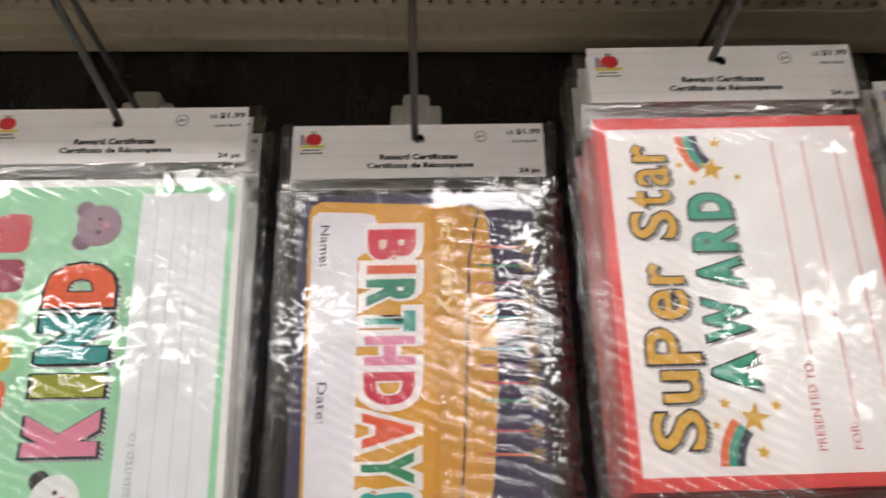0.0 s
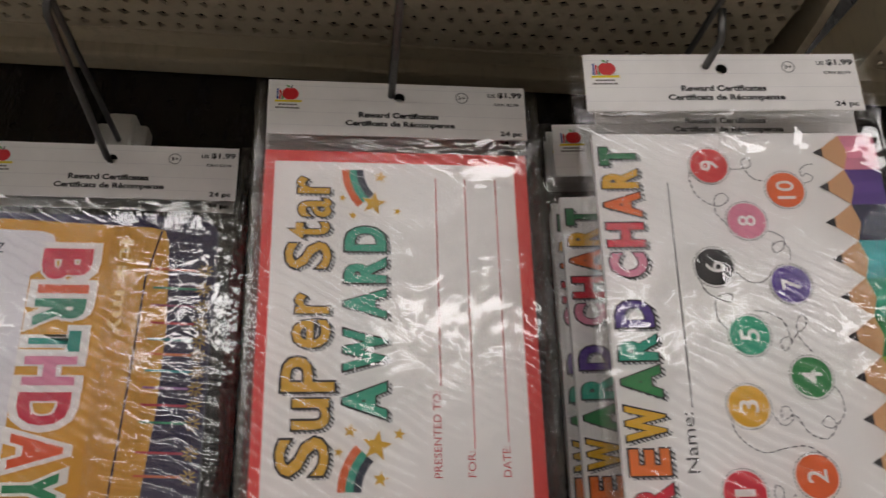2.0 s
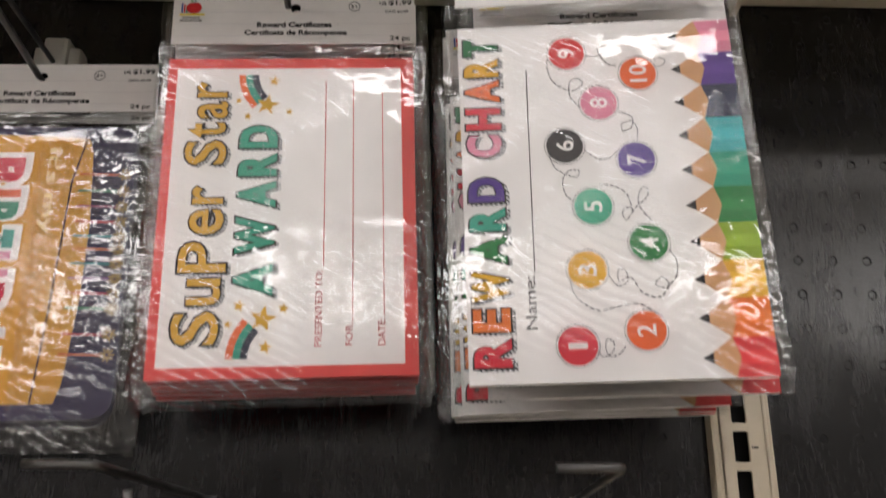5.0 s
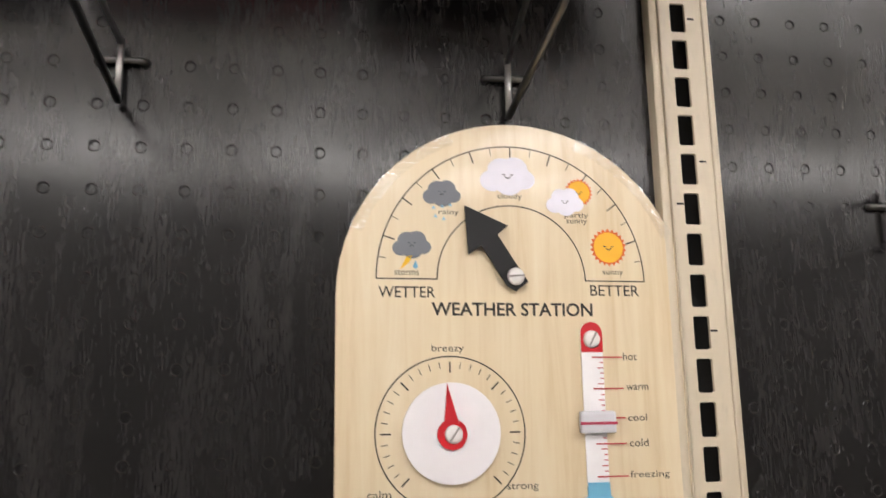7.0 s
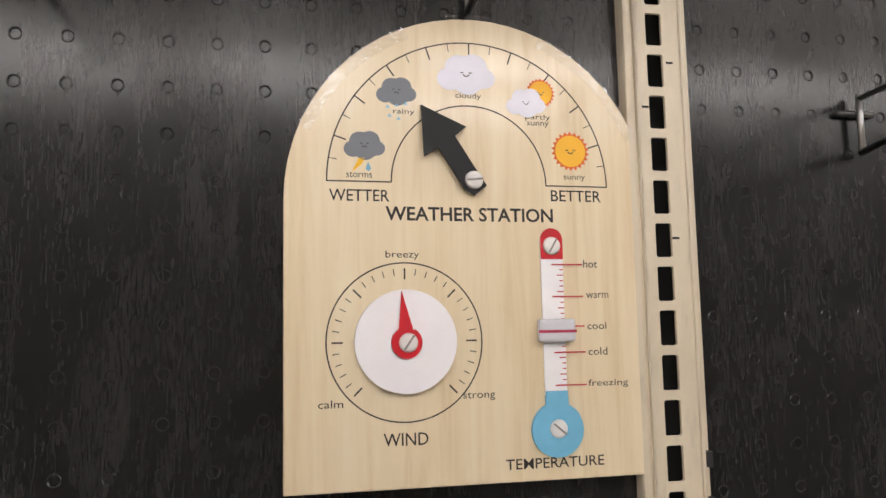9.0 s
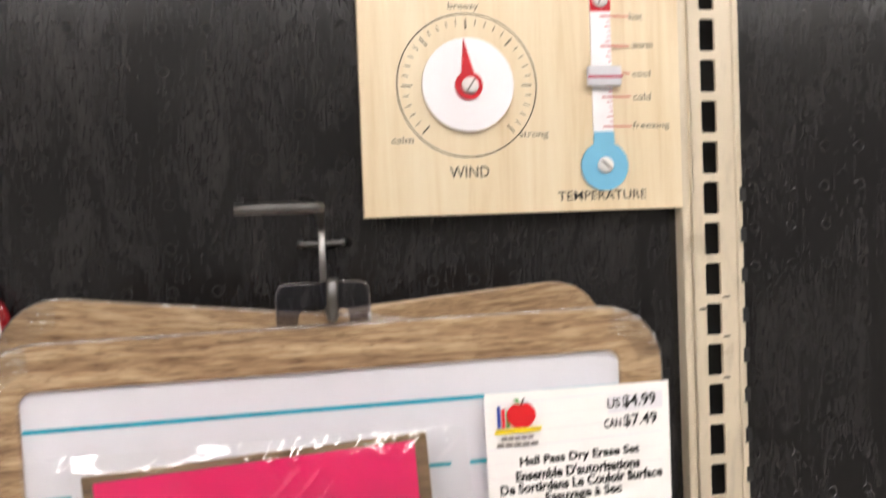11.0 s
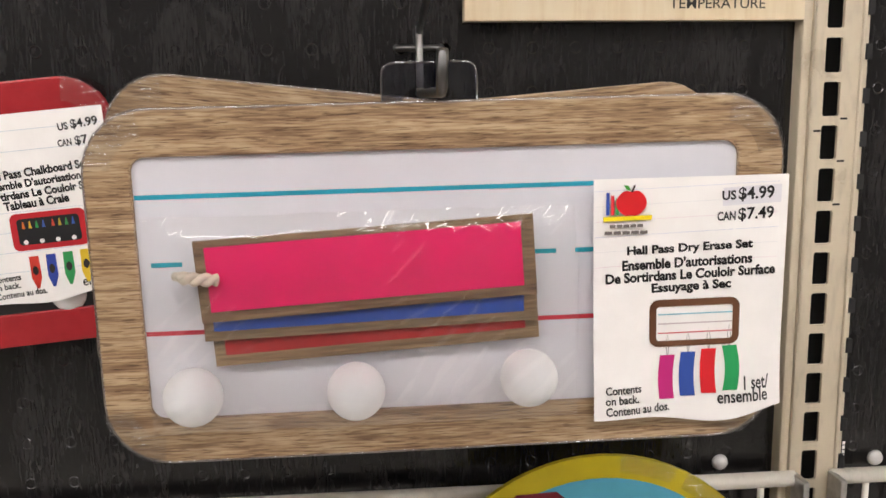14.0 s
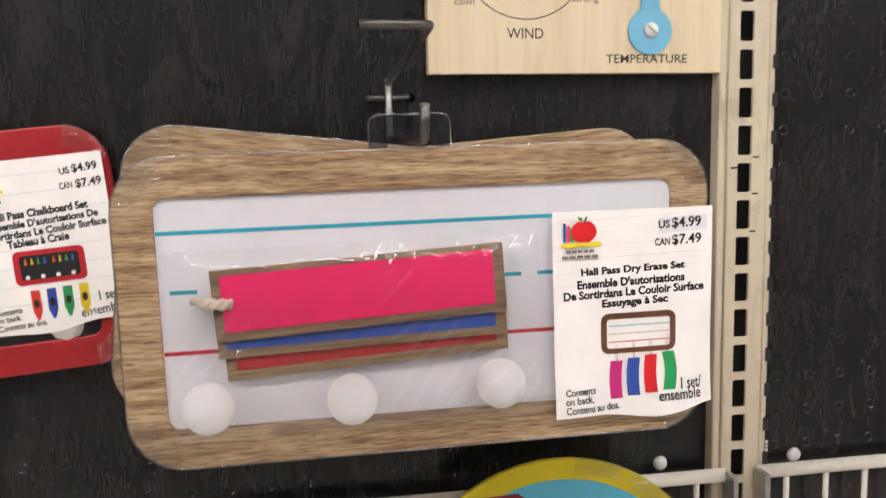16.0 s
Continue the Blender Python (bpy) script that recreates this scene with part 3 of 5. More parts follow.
# ---- wire display hooks ----
def display_hook(x, zb, clip=False, drop=0.0245, rise=0.115, top_len=0.225, tip=0.165, bar=0.027, lean=0.0):
    t = thing("display_hook", pose(x, 0, zb), "dull zinc wire display hook fixed in the pegboard", "hook", "display hooks")
    h = P / 2
    part("crossbar", tube(bent([(-h, 0.008, 0.002), (-h, -0.004, 0), (h, -0.004, 0), (h, 0.008, 0.002)], 0.003), 0.0021), WIRE, t)
    part("back_stem", tube([(0, -0.0075, 0.012), (0, -0.0075, -drop)], 0.0021), ZINC, t)
    part("peg_arm", tube(bent([(0, -0.006, -drop - 0.001), (0, -tip, -drop + rise * tip), (0, -tip - 0.005, -drop + rise * tip + 0.016)], 0.004), 0.0023), WIRE, t)
    part("label_arm", tube(bent([(0, -0.006, 0.009), (lean, -top_len, 0.0155), (lean - bar, -top_len - 0.001, 0.0155)], 0.004), 0.0019), WIRE, t)
    if clip:
        part("clip", box(-0.017, 0.017, -0.016, -0.0005, -0.006, 0.024, 0.003, box(-0.009, 0.009, -0.020, -0.001, -0.012, 0.030, 0.003)), MILKY, t, "milky plastic clip")
    return t


for k, (hx, row, hz, hy) in enumerate(HOOKS):
    zb = GZ + row * P
    if hz is None:
        display_hook(hx, zb, rise={4: 0.095, 6: -0.02}.get(k, 0.115), tip={4: 0.175, 5: 0.125}.get(k, 0.165), lean={3: -0.004, 5: -0.021, 6: -0.005}.get(k, 0.0))
    else:
        display_hook(hx, zb, True, drop=zb - hz + 0.115 * -hy * 1.0 - 0.002)


# ---- wire baskets below ----
def basket(x0, x1):
    t = thing("wire_basket", pose(0, 0, 0.9835), "white coated wire basket hung on the uprights", "basket", "wire baskets")
    part("back_rail", tube([(x0, -0.014, 0), (x1, -0.014, 0)], 0.0052), WHITEWIRE, t)
    part("front_rail", tube([(x0, -0.33, -0.06), (x1, -0.33, -0.06)], 0.005), WHITEWIRE, t)
    for y, z in ((-0.014, -0.09), (-0.014, -0.225), (-0.12, -0.225), (-0.23, -0.225), (-0.33, -0.12)):
        part("long_wire", tube([(x0, y, z), (x1, y, z)], 0.0022), WHITEWIRE, t)
    n = int((x1 - x0) / 0.0312)
    for i in range(n + 1):
        x = x1 - 0.022 - i * 0.0312
        if x > x0:
            part("cross_wire", tube(bent([(x, -0.0150, 0), (x, -0.0150, -0.225), (x, -0.33, -0.225), (x, -0.33, -0.06)], 0.008, 3), 0.0021, seg=6), WHITEWIRE, t)
    for x in (x0, x1):
        part("end_bracket", box(x - 0.002, x + 0.002, -0.030, -0.0135, -0.20, 0.004, 0.001), ZINC, t, "galvanised steel end bracket")
    return t


basket(-0.75, 0.5010)
basket(0.5250, 1.35)


# ---- printed matter: all sizes in millimetres of the card's own plane ----
MM = 0.001


def mm(pts):
    return [(x * MM, z * MM) for x, z in pts]


def shape(parent, name, pts, layer, hexcol, label=""):
    return part(name, prism(mm(pts), -layer * 0.00012), ink(hexcol) if isinstance(hexcol, str) else hexcol, parent, label)


def line(parent, pts, w, layer, hexcol, name="printed_line", closed=False):
    return part(name, stroke(mm(pts), w * MM, -layer * 0.00012, closed=closed), ink(hexcol), parent)


def words(parent, body, x, z, w, h, layer, hexcol="1C1A1A", turn=0, weight=0.0, centre=True, name="lettering", slant=0.0):
    return lettering(parent, body, x * MM, z * MM, w * MM if w else None, h * MM, -layer * 0.00012, ink(hexcol), turn, weight, centre, name, slant)


def block_letter(parent, ch, x, z, w, h, turn, hexcol, layer=2, hatch=True, outline="2A2728", weight=0.045):
    """A drawn display letter: ink fill, outline and hatched side."""
    t = radians(turn)
    dx, dz = math.sin(t) * 2.4 - math.cos(t) * 1.6, -math.cos(t) * 2.4 - math.sin(t) * 1.6
    a = part("letter", text_bm(ch, x * MM, z * MM, w * MM * 0.9, h * MM * 0.94, -(layer + 3) * 0.00012, turn, weight), ink(hexcol), parent)
    part("letter_outline", text_bm(ch, x * MM, z * MM, w * MM * 1.02, h * MM * 1.03, -(layer + 2) * 0.00012, turn, weight + 0.03), ink(outline), a)
    if hatch:
        part("letter_shade", text_bm(ch, (x + dx * 0.8) * MM, (z + dz * 0.8) * MM, w * MM * 1.0, h * MM * 1.02, -(layer + 1) * 0.00012, turn, weight + 0.02), HATCH, a, "hatched ink side of the letter")
    return a


def apple_logo(parent, x, z, s, layer):
    """The maker's mark as plain shapes: books, apple with leaf, yellow bar and two rows of tiny print."""
    for k, c in enumerate(("3A4FA0", "D8323A", "3F9A50")):
        shape(parent, "logo_book", [(x + (-7.5 + k * 1.7) * s, z - 4 * s), (x + (-6.3 + k * 1.7) * s, z - 4 * s), (x + (-6.3 + k * 1.7) * s, z + (4 - k) * s), (x + (-7.5 + k * 1.7) * s, z + (4 - k) * s)], layer, c)
    pts = [(x + s * (1.5 + 5.2 * math.cos(a) * (1 + 0.06 * math.cos(2 * a))), z + s * (0.2 + 5.0 * math.sin(a) - 1.0 * math.exp(-((a - math.pi / 2) / 0.35) ** 2) + 0.6 * math.exp(-((a - 1.5 * math.pi) / 0.3) ** 2))) for a in (2 * math.pi * i / 36 for i in range(36))]
    shape(parent, "logo_apple", pts, layer + 1, "D42027", "flat red apple")
    shape(parent, "logo_stem", [(x + 1.3 * s, z + 4 * s), (x + 2.0 * s, z + 4 * s), (x + 3.0 * s, z + 6.4 * s), (x + 2.3 * s, z + 6.6 * s)], layer + 2, "3A2A20")
    shape(parent, "logo_leaf", [(x + 1.4 * s, z + 4.6 * s), (x - 0.2 * s, z + 4.9 * s), (x - 1.4 * s, z + 6.6 * s), (x + 0.4 * s, z + 6.4 * s)], layer + 2, "4A9A3A")
    shape(parent, "logo_bar", [(x - 8.5 * s, z - 6.2 * s), (x + 9 * s, z - 6.0 * s), (x + 9 * s, z - 4.4 * s), (x - 8.5 * s, z - 4.6 * s)], layer, "F0D81E")
    for k, w in ((0, 6.2), (1, 8.0)):
        for i in range(5):
            u = x - w * s + i * 2 * w * s / 5
            shape(parent, "logo_print", [(u, z - (8.6 + 2.4 * k) * s), (u + 1.7 * w * s / 5, z - (8.6 + 2.4 * k) * s), (u + 1.7 * w * s / 5, z - (7.4 + 2.4 * k) * s), (u, z - (7.4 + 2.4 * k) * s)], layer, "77706C")


def header_card(t):
    corners = [(0.079, 0.010), (-0.080, 0.010), (-0.080, -0.0275), (0.079, -0.0275)]
    turns = sorted([math.atan2(z, x) for x, z in corners] + [2 * math.pi * (i + 0.5) / 28 - math.pi for i in range(28)])
    out, hole = [], []
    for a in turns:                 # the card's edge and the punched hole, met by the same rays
        c, q = math.cos(a), math.sin(a)
        r = min((0.079 if c > 0 else -0.080) / c if abs(c) > 1e-6 else 9, (0.010 if q > 0 else -0.0275) / q if abs(q) > 1e-6 else 9)
        out.append((r * c, r * q))
        hole.append((0.0034 * c, 0.0034 * q))
    h = part("header_card", ringed(out, hole, 0.0, 0.0006), WHITE, t, "white printed header card")
    # black tube behind the hole, its colour stands in for the shade inside
    part("hang_hole", ringed([(x * 1.12, z * 1.12) for x, z in circle(0, 0, 0.0033, 20)], circle(0, 0, 0.0033, 20), 0.0008, 0.0062), SHADEBLACK, h, "black tube coloured as the shade in the punched hole")
    for k in range(4):
        line(h, [(-79, 6 - 9 * k), (78, 6 - 9 * k)], 0.22, 1, "DCD8DA", "ruled_line")
    apple_logo(h, -68, 0, 0.92, 2)
    line(h, circle(39, 1.2, 3.6, 24), 0.45, 2, "4A4646", "age_ring", True)
    words(h, "3+", 39, 1.2, 4.6, 2.5, 2, weight=0.02)
    words(h, "US", 58, 3.6, 4.6, 2.7, 2, weight=0.03)
    words(h, "$1.99", 69.5, 4.0, 15.5, 4.4, 2, weight=0.03)
    words(h, "CAN $2.99", 67, -2.8, 15.5, 2.2, 2, weight=0.02)
    words(h, "Reward Certificates", -0.5, -12.8, 49, 4.0, 2, weight=0.038)
    words(h, "Certificats de Récompense", 0.5, -19.2, 67, 4.8, 2, weight=0.038)
    words(h, "24 pc", 69, -23.6, 13.5, 4.2, 2, weight=0.03)
    return h


def bag(t, seed):
    b = part("bag", sheet(-0.0865, 0.0855, -0.2540, -0.0285, -0.0022, 36, 48, 0.0008, seed, 0.0015), FILM, t, "clear creased plastic bag", True)
    for x0, x1 in ((-0.0880, -0.0815), (0.0805, 0.0870)):
        part("side_seam", sheet(x0, x1, -0.2550, 0.0120, -0.0006, 3, 90, 0.0022, seed + x0 * 90, 0.002), SEAM, b, "crimped glittering side seam", True)
    part("top_seam", sheet(-0.0865, 0.0855, -0.0375, -0.0285, -0.0030, 44, 4, 0.0012, seed + 5, 0.0), SEAM, b, "welded seam below the header", True)
    return b


def pack(m, label, group, seed):
    t = thing("certificate_pack", m, label, "certificate pack", group)
    header_card(t)
    bag(t, seed)
    return t


def stack(t, m0, offsets):
    """The packs of the same kind that hang behind the first on one hook."""
    for dx, dy, dz, r in offsets:
        copy_thing(t, Matrix.Translation((dx, dy, dz)) @ m0 @ pose(0, 0, 0, 0, r, 0))


def sheets(t, x0, x1, z0, z1, mat, name="certificate"):
    return part(name, box(x0 * MM, x1 * MM, 0.0, 0.0052, z0 * MM, z1 * MM, 0.0004), mat, t)


def arc_band(cx, cz, r0, r1, a0, a1, n=10):
    p = [(cx + r1 * math.cos(radians(a0 + (a1 - a0) * i / n)), cz + r1 * math.sin(radians(a0 + (a1 - a0) * i / n))) for i in range(n + 1)]
    q = [(cx + r0 * math.cos(radians(a0 + (a1 - a0) * i / n)), cz + r0 * math.sin(radians(a0 + (a1 - a0) * i / n))) for i in range(n + 1)]
    return p + q[::-1]


# "Super Star AWARD" certificates
M_SS = pose(0.213, -0.084, 1.877, 0, -1.9, 0)
ss = pack(M_SS, "clear bag of red-bordered award certificates hanging on a wire hook", "award packs", 3.1)
c = sheets(ss, -80, 77, -247, -38, ink("E4514C"))
shape(c, "white_panel", [(-74, -240), (69, -240), (69, -45.5), (-74, -45.5)], 1, WHITE, "white printed panel")
GOLD, TEAL = "E0AE3C", "3DA88A"
for ch, z0, z1, x, h in (("S", -228, -206, -53, 29), ("u", -204, -186, -49, 21), ("P", -184, -163, -51, 30), ("e", -160, -142, -50, 22), ("r", -140, -127, -50, 20), ("S", -114, -96, -53, 27), ("t", -95, -84, -53, 25), ("a", -82, -69, -50, 20), ("r", -67, -55, -51, 20)):
    block_letter(c, ch, x, (z0 + z1) / 2, z1 - z0, h, 90, GOLD, weight=0.012)
for ch, z0, z1 in (("A", -199, -177), ("W", -173, -147), ("A", -143, -124), ("R", -122, -105), ("D", -103, -86)):
    block_letter(c, ch, -20.5, (z0 + z1) / 2, z1 - z0, 25, 90, TEAL)
for x, z, r in ((-16, -72, 7.5), (-12, -55, 3.9), (-34, -69, 2.4), (-28, -80, 2.8), (-2, -77, 2.5), (-14, -212, 8.2), (-28, -204, 3.8), (-34, -215, 2.6), (-2, -206, 3.3), (-12, -229, 4.2)):
    shape(c, "printed_star", star(x, z, r, 10), 5, "DDAF3A")
for k, col in enumerate(("E8703F", "3FA58C", "353A4A")):
    shape(c, "rainbow_stripe", arc_band(2, -50, 24 + 4.2 * (2 - k), 28.2 + 4.2 * (2 - k), 181, 222), 4, col)
    shape(c, "rainbow_stripe", arc_band(2, -236, 24 + 4.2 * (2 - k), 28.2 + 4.2 * (2 - k), 138, 179), 4, col)
for x, z1, z0 in ((21, -180, -55), (38.5, -214, -55), (57, -211, -55)):
    line(c, [(x, z1), (x, z0)], 0.55, 2, "D8636A")
words(c, "PRESENTED TO:", 18.5, -206, 46, 4.2, 2, "CE5A60", 90)
words(c, "FOR:", 36.5, -222, 13.5, 4.2, 2, "CE5A60", 90)
words(c, "DATE:", 55.5, -221, 16, 4.2, 2, "CE5A60", 90)
stack(ss, M_SS, [(0.001, 0.009, -0.001, 0.3), (-0.002, 0.018, -0.002, -0.4), (-0.001, 0.027, -0.004, 0.2), (-0.003, 0.036, -0.005, -0.2)])

# "REWARD CHART" cards
M_RC = pose(0.395, -0.143, 1.874, 0, -1.5, -5)
rc = pack(M_RC, "clear bag of white reward charts with a coloured pencil border", "reward chart packs", 7.7)
c = sheets(rc, -79, 79, -254, -42, WHITE)
for ch, z0, z1, col in (("R", -246, -229, "DE2A40"), ("E", -227, -213, "EE7F35"), ("W", -211, -192, "E6B52E"), ("A", -190, -172, "2F8C4E"), ("R", -171, -156, "38AE93"), ("D", -154, -138, "583A92"), ("C", -127, -112, "E28FA8"), ("H", -110, -95, "DE2F42"), ("A", -93, -77, "EE7535"), ("R", -76, -63, "E6B02E"), ("T", -62, -50, "2C7C4E")):
    block_letter(c, ch, -66, (z0 + z1) / 2, z1 - z0, 21, 90, col)
words(c, "Name:", -45, -211, 29, 6, 2, "3A3838", 90)
line(c, [(-42, -194), (-40, -72)], 0.6, 2, "4A4848")
SPOTS = [(-22, -235, "DE2F42"), (14, -228, "EE6F33"), (-14, -194, "E6B22C"), (20, -180, "2D8849"), (-8, -158, "33AE88"), (-21, -121, "302E30"), (18, -131, "583896"), (0, -95, "E48BA5"), (-16, -62, "DE3A3C"), (24, -77, "EE6F33")]
for k, (x, z, col) in enumerate(SPOTS):
    s = shape(c, "number_spot", circle(x, z, 10.3), 3, col, "round coloured number spot")
    bm = bmesh.new()
    for i in range(36):
        a = 2 * math.pi * i / 36
        stroke(mm([(x + 11.3 * math.cos(a), z + 11.3 * math.sin(a)), (x + 11.3 * math.cos(a + 0.11), z + 11.3 * math.sin(a + 0.11))]), 0.00045, -0.0003, bm)
    part("stitched_ring", bm, ink("454244"), s)
    words(s, str(k + 1), x, z, (3.4 if k == 0 else 6.4) if k < 9 else 11, 10.0, 4, "F4F1EE", 90, 0.012)
bm = bmesh.new()
TRAILS = (
    [(-11.9, -238.1), (-9.1, -241.2), (-4.6, -238.8), (-3.4, -233.9), (-6.6, -231.9), (-7.9, -236.3), (-5.9, -241.2), (-0.4, -239.4), (2.8, -235.3)],
    [(20.2, -219.5), (12.2, -213.9), (1.3, -214.5), (-8.7, -216.6), (-17.0, -212.7), (-22.3, -206.4), (-23.5, -198.9)],
    [(-3.0, -197.2), (1.4, -203.5), (6.7, -201.2), (6.1, -195.1), (2.3, -195.0), (2.3, -201.1), (8.5, -198.9), (14.1, -207.6), (22.5, -210.3), (28.2, -203.7), (24.6, -199.4), (21.2, -203.5), (26.4, -205.1), (32.9, -198.5), (33.4, -190.1), (30.4, -184.3)],
    [(22.5, -167.0), (17.1, -158.9), (17.6, -150.9), (21.5, -147.4), (22.0, -153.0), (15.5, -158.8), (9.3, -166.4), (7.6, -161.4), (12.0, -159.1), (13.1, -161.6), (10.6, -151.2), (3.0, -146.0), (-3.9, -145.1)],
    [(-18.4, -154.7), (-22.8, -149.6), (-23.3, -140.9), (-19.4, -136.2), (-14.0, -136.5), (-15.8, -140.1), (-20.8, -138.6), (-27.0, -134.5), (-29.8, -127.4), (-30.2, -123.2)],
    [(-9.7, -124.4), (-3.5, -129.6), (3.6, -129.3), (7.5, -125.8)],
    [(19.7, -117.5), (20.4, -111.4), (16.8, -107.0), (11.7, -109.1), (12.5, -113.3), (17.1, -111.2), (18.2, -105.6), (13.8, -101.9), (10.2, -101.2)],
    [(-10.6, -97.2), (-15.7, -90.6), (-15.7, -82.0), (-11.5, -78.6), (-8.0, -81.8), (-12.1, -85.9), (-17.7, -85.6), (-24.9, -80.1), (-27.8, -71.2), (-27.3, -65.1)],
    [(-4.7, -64.2), (1.6, -64.2), (6.8, -62.6), (6.5, -58.1), (2.8, -58.8), (2.9, -63.5), (7.3, -70.0), (14.1, -71.7)],
    [(34.0, -73.1), (38.3, -72.2), (40.5, -69.4), (37.2, -67.2), (34.5, -69.0), (34.5, -64.6), (38.4, -61.9), (43.0, -61.5)],
)
for knots in TRAILS:                # a smooth looping line from spot to spot, dashed
    k = [Vector(p) for p in (knots[0], *knots, knots[-1])]
    pts = []
    for p0, p1, p2, p3 in zip(k, k[1:], k[2:], k[3:]):
        for i in range(8):
            u = i / 8
            pts.append(tuple(0.5 * (2 * p1 + (p2 - p0) * u + (2 * p0 - 5 * p1 + 4 * p2 - p3) * u * u + (3 * p1 - p0 - 3 * p2 + p3) * u ** 3)))
    for i in range(0, len(pts) - 2, 3):
        stroke(mm(pts[i:i + 3]), 0.0006, -0.0003, bm)
part("dotted_trail", bm, ink("45424A"), c)
for k, col in enumerate(("E08CA4", "5A358F", "2E3450", "35B3B4", "2CA383", "2D8B4D", "9BB833", "EEBB36", "F28338", "E44648")):
    z1 = -44 - 21 * k
    z0, zm, b = z1 - 21, z1 - 10.5, 61 - 0.2 * k
    q = shape(c, "printed_pencil", [(b - 2, z0), (79, z0), (79, z1), (b - 2, z1), (b + 1.5, zm)], 2, col, "coloured pencil printed along the edge")
    shape(q, "pencil_wood", [(b - 2, z0), (b + 1.5, zm), (b - 2, z1), (48.5 - 0.2 * k, zm + 2.8), (48.5 - 0.2 * k, zm - 2.8)], 3, "D9A878", "bare wood tip")
    shape(q, "pencil_lead", [(48.5 - 0.2 * k, zm + 2.9), (48.5 - 0.2 * k, zm - 2.9), (43 - 0.2 * k, zm)], 3, "2B2A2E")
    shape(q, "pencil_stripe", [(b + 1, zm - 3.5), (79, zm - 3.5), (79, zm + 3.5), (b + 1, zm + 3.5)], 3, "%02X%02X%02X" % tuple(min(255, int(int(col[i:i + 2], 16) * 1.06 + 6)) for i in (0, 2, 4)))
stack(rc, M_RC, [(0.014, 0.030, -0.003, 0.3), (-0.001, 0.072, -0.005, -0.5), (-0.003, 0.082, -0.006, 0.4), (-0.002, 0.092, -0.007, 0.0)])

# birthday certificates
M_BD = pose(0.033, -0.036, 1.848, 0, -1.5, 0)
bd = pack(M_BD, "clear crumpled bag of yellow birthday certificates on a wire hook", "birthday packs", 11.3)
c = part("certificate", prism(mm(rrect(-73, 70, -238, -39, 13, 6)), 0.0, 0.0052, bevel=0.0003), ink("3B3456"), bd, "dark purple certificate edge")
cake = [(-68, -228), (-68, -52), (-66, -46), (-60, -43), (30, -47), (38, -49), (41, -58), (44, -110), (43, -160), (38, -215), (34, -228)]
shape(c, "printed_cake", cake, 1, "DDA438", "golden yellow printed cake")
shape(c, "name_panel", [(-66, -222), (-66, -54), (-62, -50), (-34, -51), (-28, -53), (-25, -60), (-26, -72), (-38, -80), (-38, -222)], 2, "E9E6EA", "pale name panel")
line(c, [(36, -49), (29, -80), (27, -121), (24, -175), (20, -228)], 1.2, 2, "3B3040")
for ch, z0, z1, col in (("B", -83, -61, "D62F4A"), ("I", -91, -85, "E5693F"), ("R", -112, -93, "2D8B6E"), ("T", -127, -113, "339E8E"), ("H", -147, -128, "E28FAE"), ("D", -170, -149, "CE2A48"), ("A", -194, -172, "E45F32"), ("Y", -213, -194, "2E8C60"), ("!", -222, -216, "36ACA0")):
    block_letter(c, ch, -17 + 0.2 * (z0 + 60) / 10, (z0 + z1) / 2, z1 - z0, 31, -90, col, 3, False, "F0EDEA", 0.05)
    part("letter_halo", text_bm(ch, -0.017 + 0.0002 * (z0 + 60) / 10, (z0 + z1) / 2000, (z1 - z0 + 6) * MM, 0.039, -0.00044, -90, 0.11), WHITE, c, "white halo round the letter")
words(c, "it's my", 15, -86, 62, 11, 3, "F2DC9C", -90, 0.02)
words(c, "Name:", -58, -72, 26, 5, 4, "3A3848", -90)
words(c, "Date:", -57.5, -167, 23, 5, 4, "3A3848", -90)
for k, z in enumerate((-74, -86, -97, -108, -118, -127, -137, -147, -157, -167, -184, -197)):
    col = ("E0603F", "3A9A7A", "B05A80", "D8404F", "4FA5A8", "E2703F", "35A0A0", "A070A8", "D23A58", "3A9870", "C83A50", "E0704A")[k]
    line(c, [(34, z), (60, z - 1)], 1.3, 3, col, "printed_candle")
    bm = bmesh.new()
    for i in range(9):
        a = 2 * math.pi * i / 9
        stroke(mm([(64 + 1.2 * math.cos(a), z - 1 + 1.2 * math.sin(a)), (64 + 4.6 * math.cos(a), z - 1 + 4.6 * math.sin(a))]), 0.0007, -0.0004, bm)
    part("printed_spark", bm, ink("D8AC3A"), c)
part("crumpled_film", sheet(0.006, 0.088, -0.246, -0.040, -0.0045, 46, 80, 0.0034, 23.0, 0.004), CRUMPLE, bd, "heavily crumpled film over the candles", True)
stack(bd, M_BD, [(-0.002, 0.010, -0.003, 0.6)])

# kindness certificates
M_KD = pose(-0.151, -0.054, 1.847, 0, -1.5, 0)
kd = pack(M_KD, "clear bag of pale green kindness certificates on a wire hook", "kindness packs", 17.9)
c = sheets(kd, -80, 79, -247, -38, WHITE)
shape(c, "green_panel", [(-80, -243), (75, -243), (75, -43), (-80, -43)], 1, "A3D9B2", "pale green printed panel")
shape(c, "name_panel", [(20, -240), (71, -240), (71, -48), (20, -48)], 2, "EAEBEC", "pale name panel")
for x in (30, 40, 50, 60):
    line(c, [(x, -235), (x, -55)], 0.4, 3, "B9D2D8")
words(c, "PRESENTED TO:", 29, -207, 40, 3.6, 3, "A9B5B8", 90)
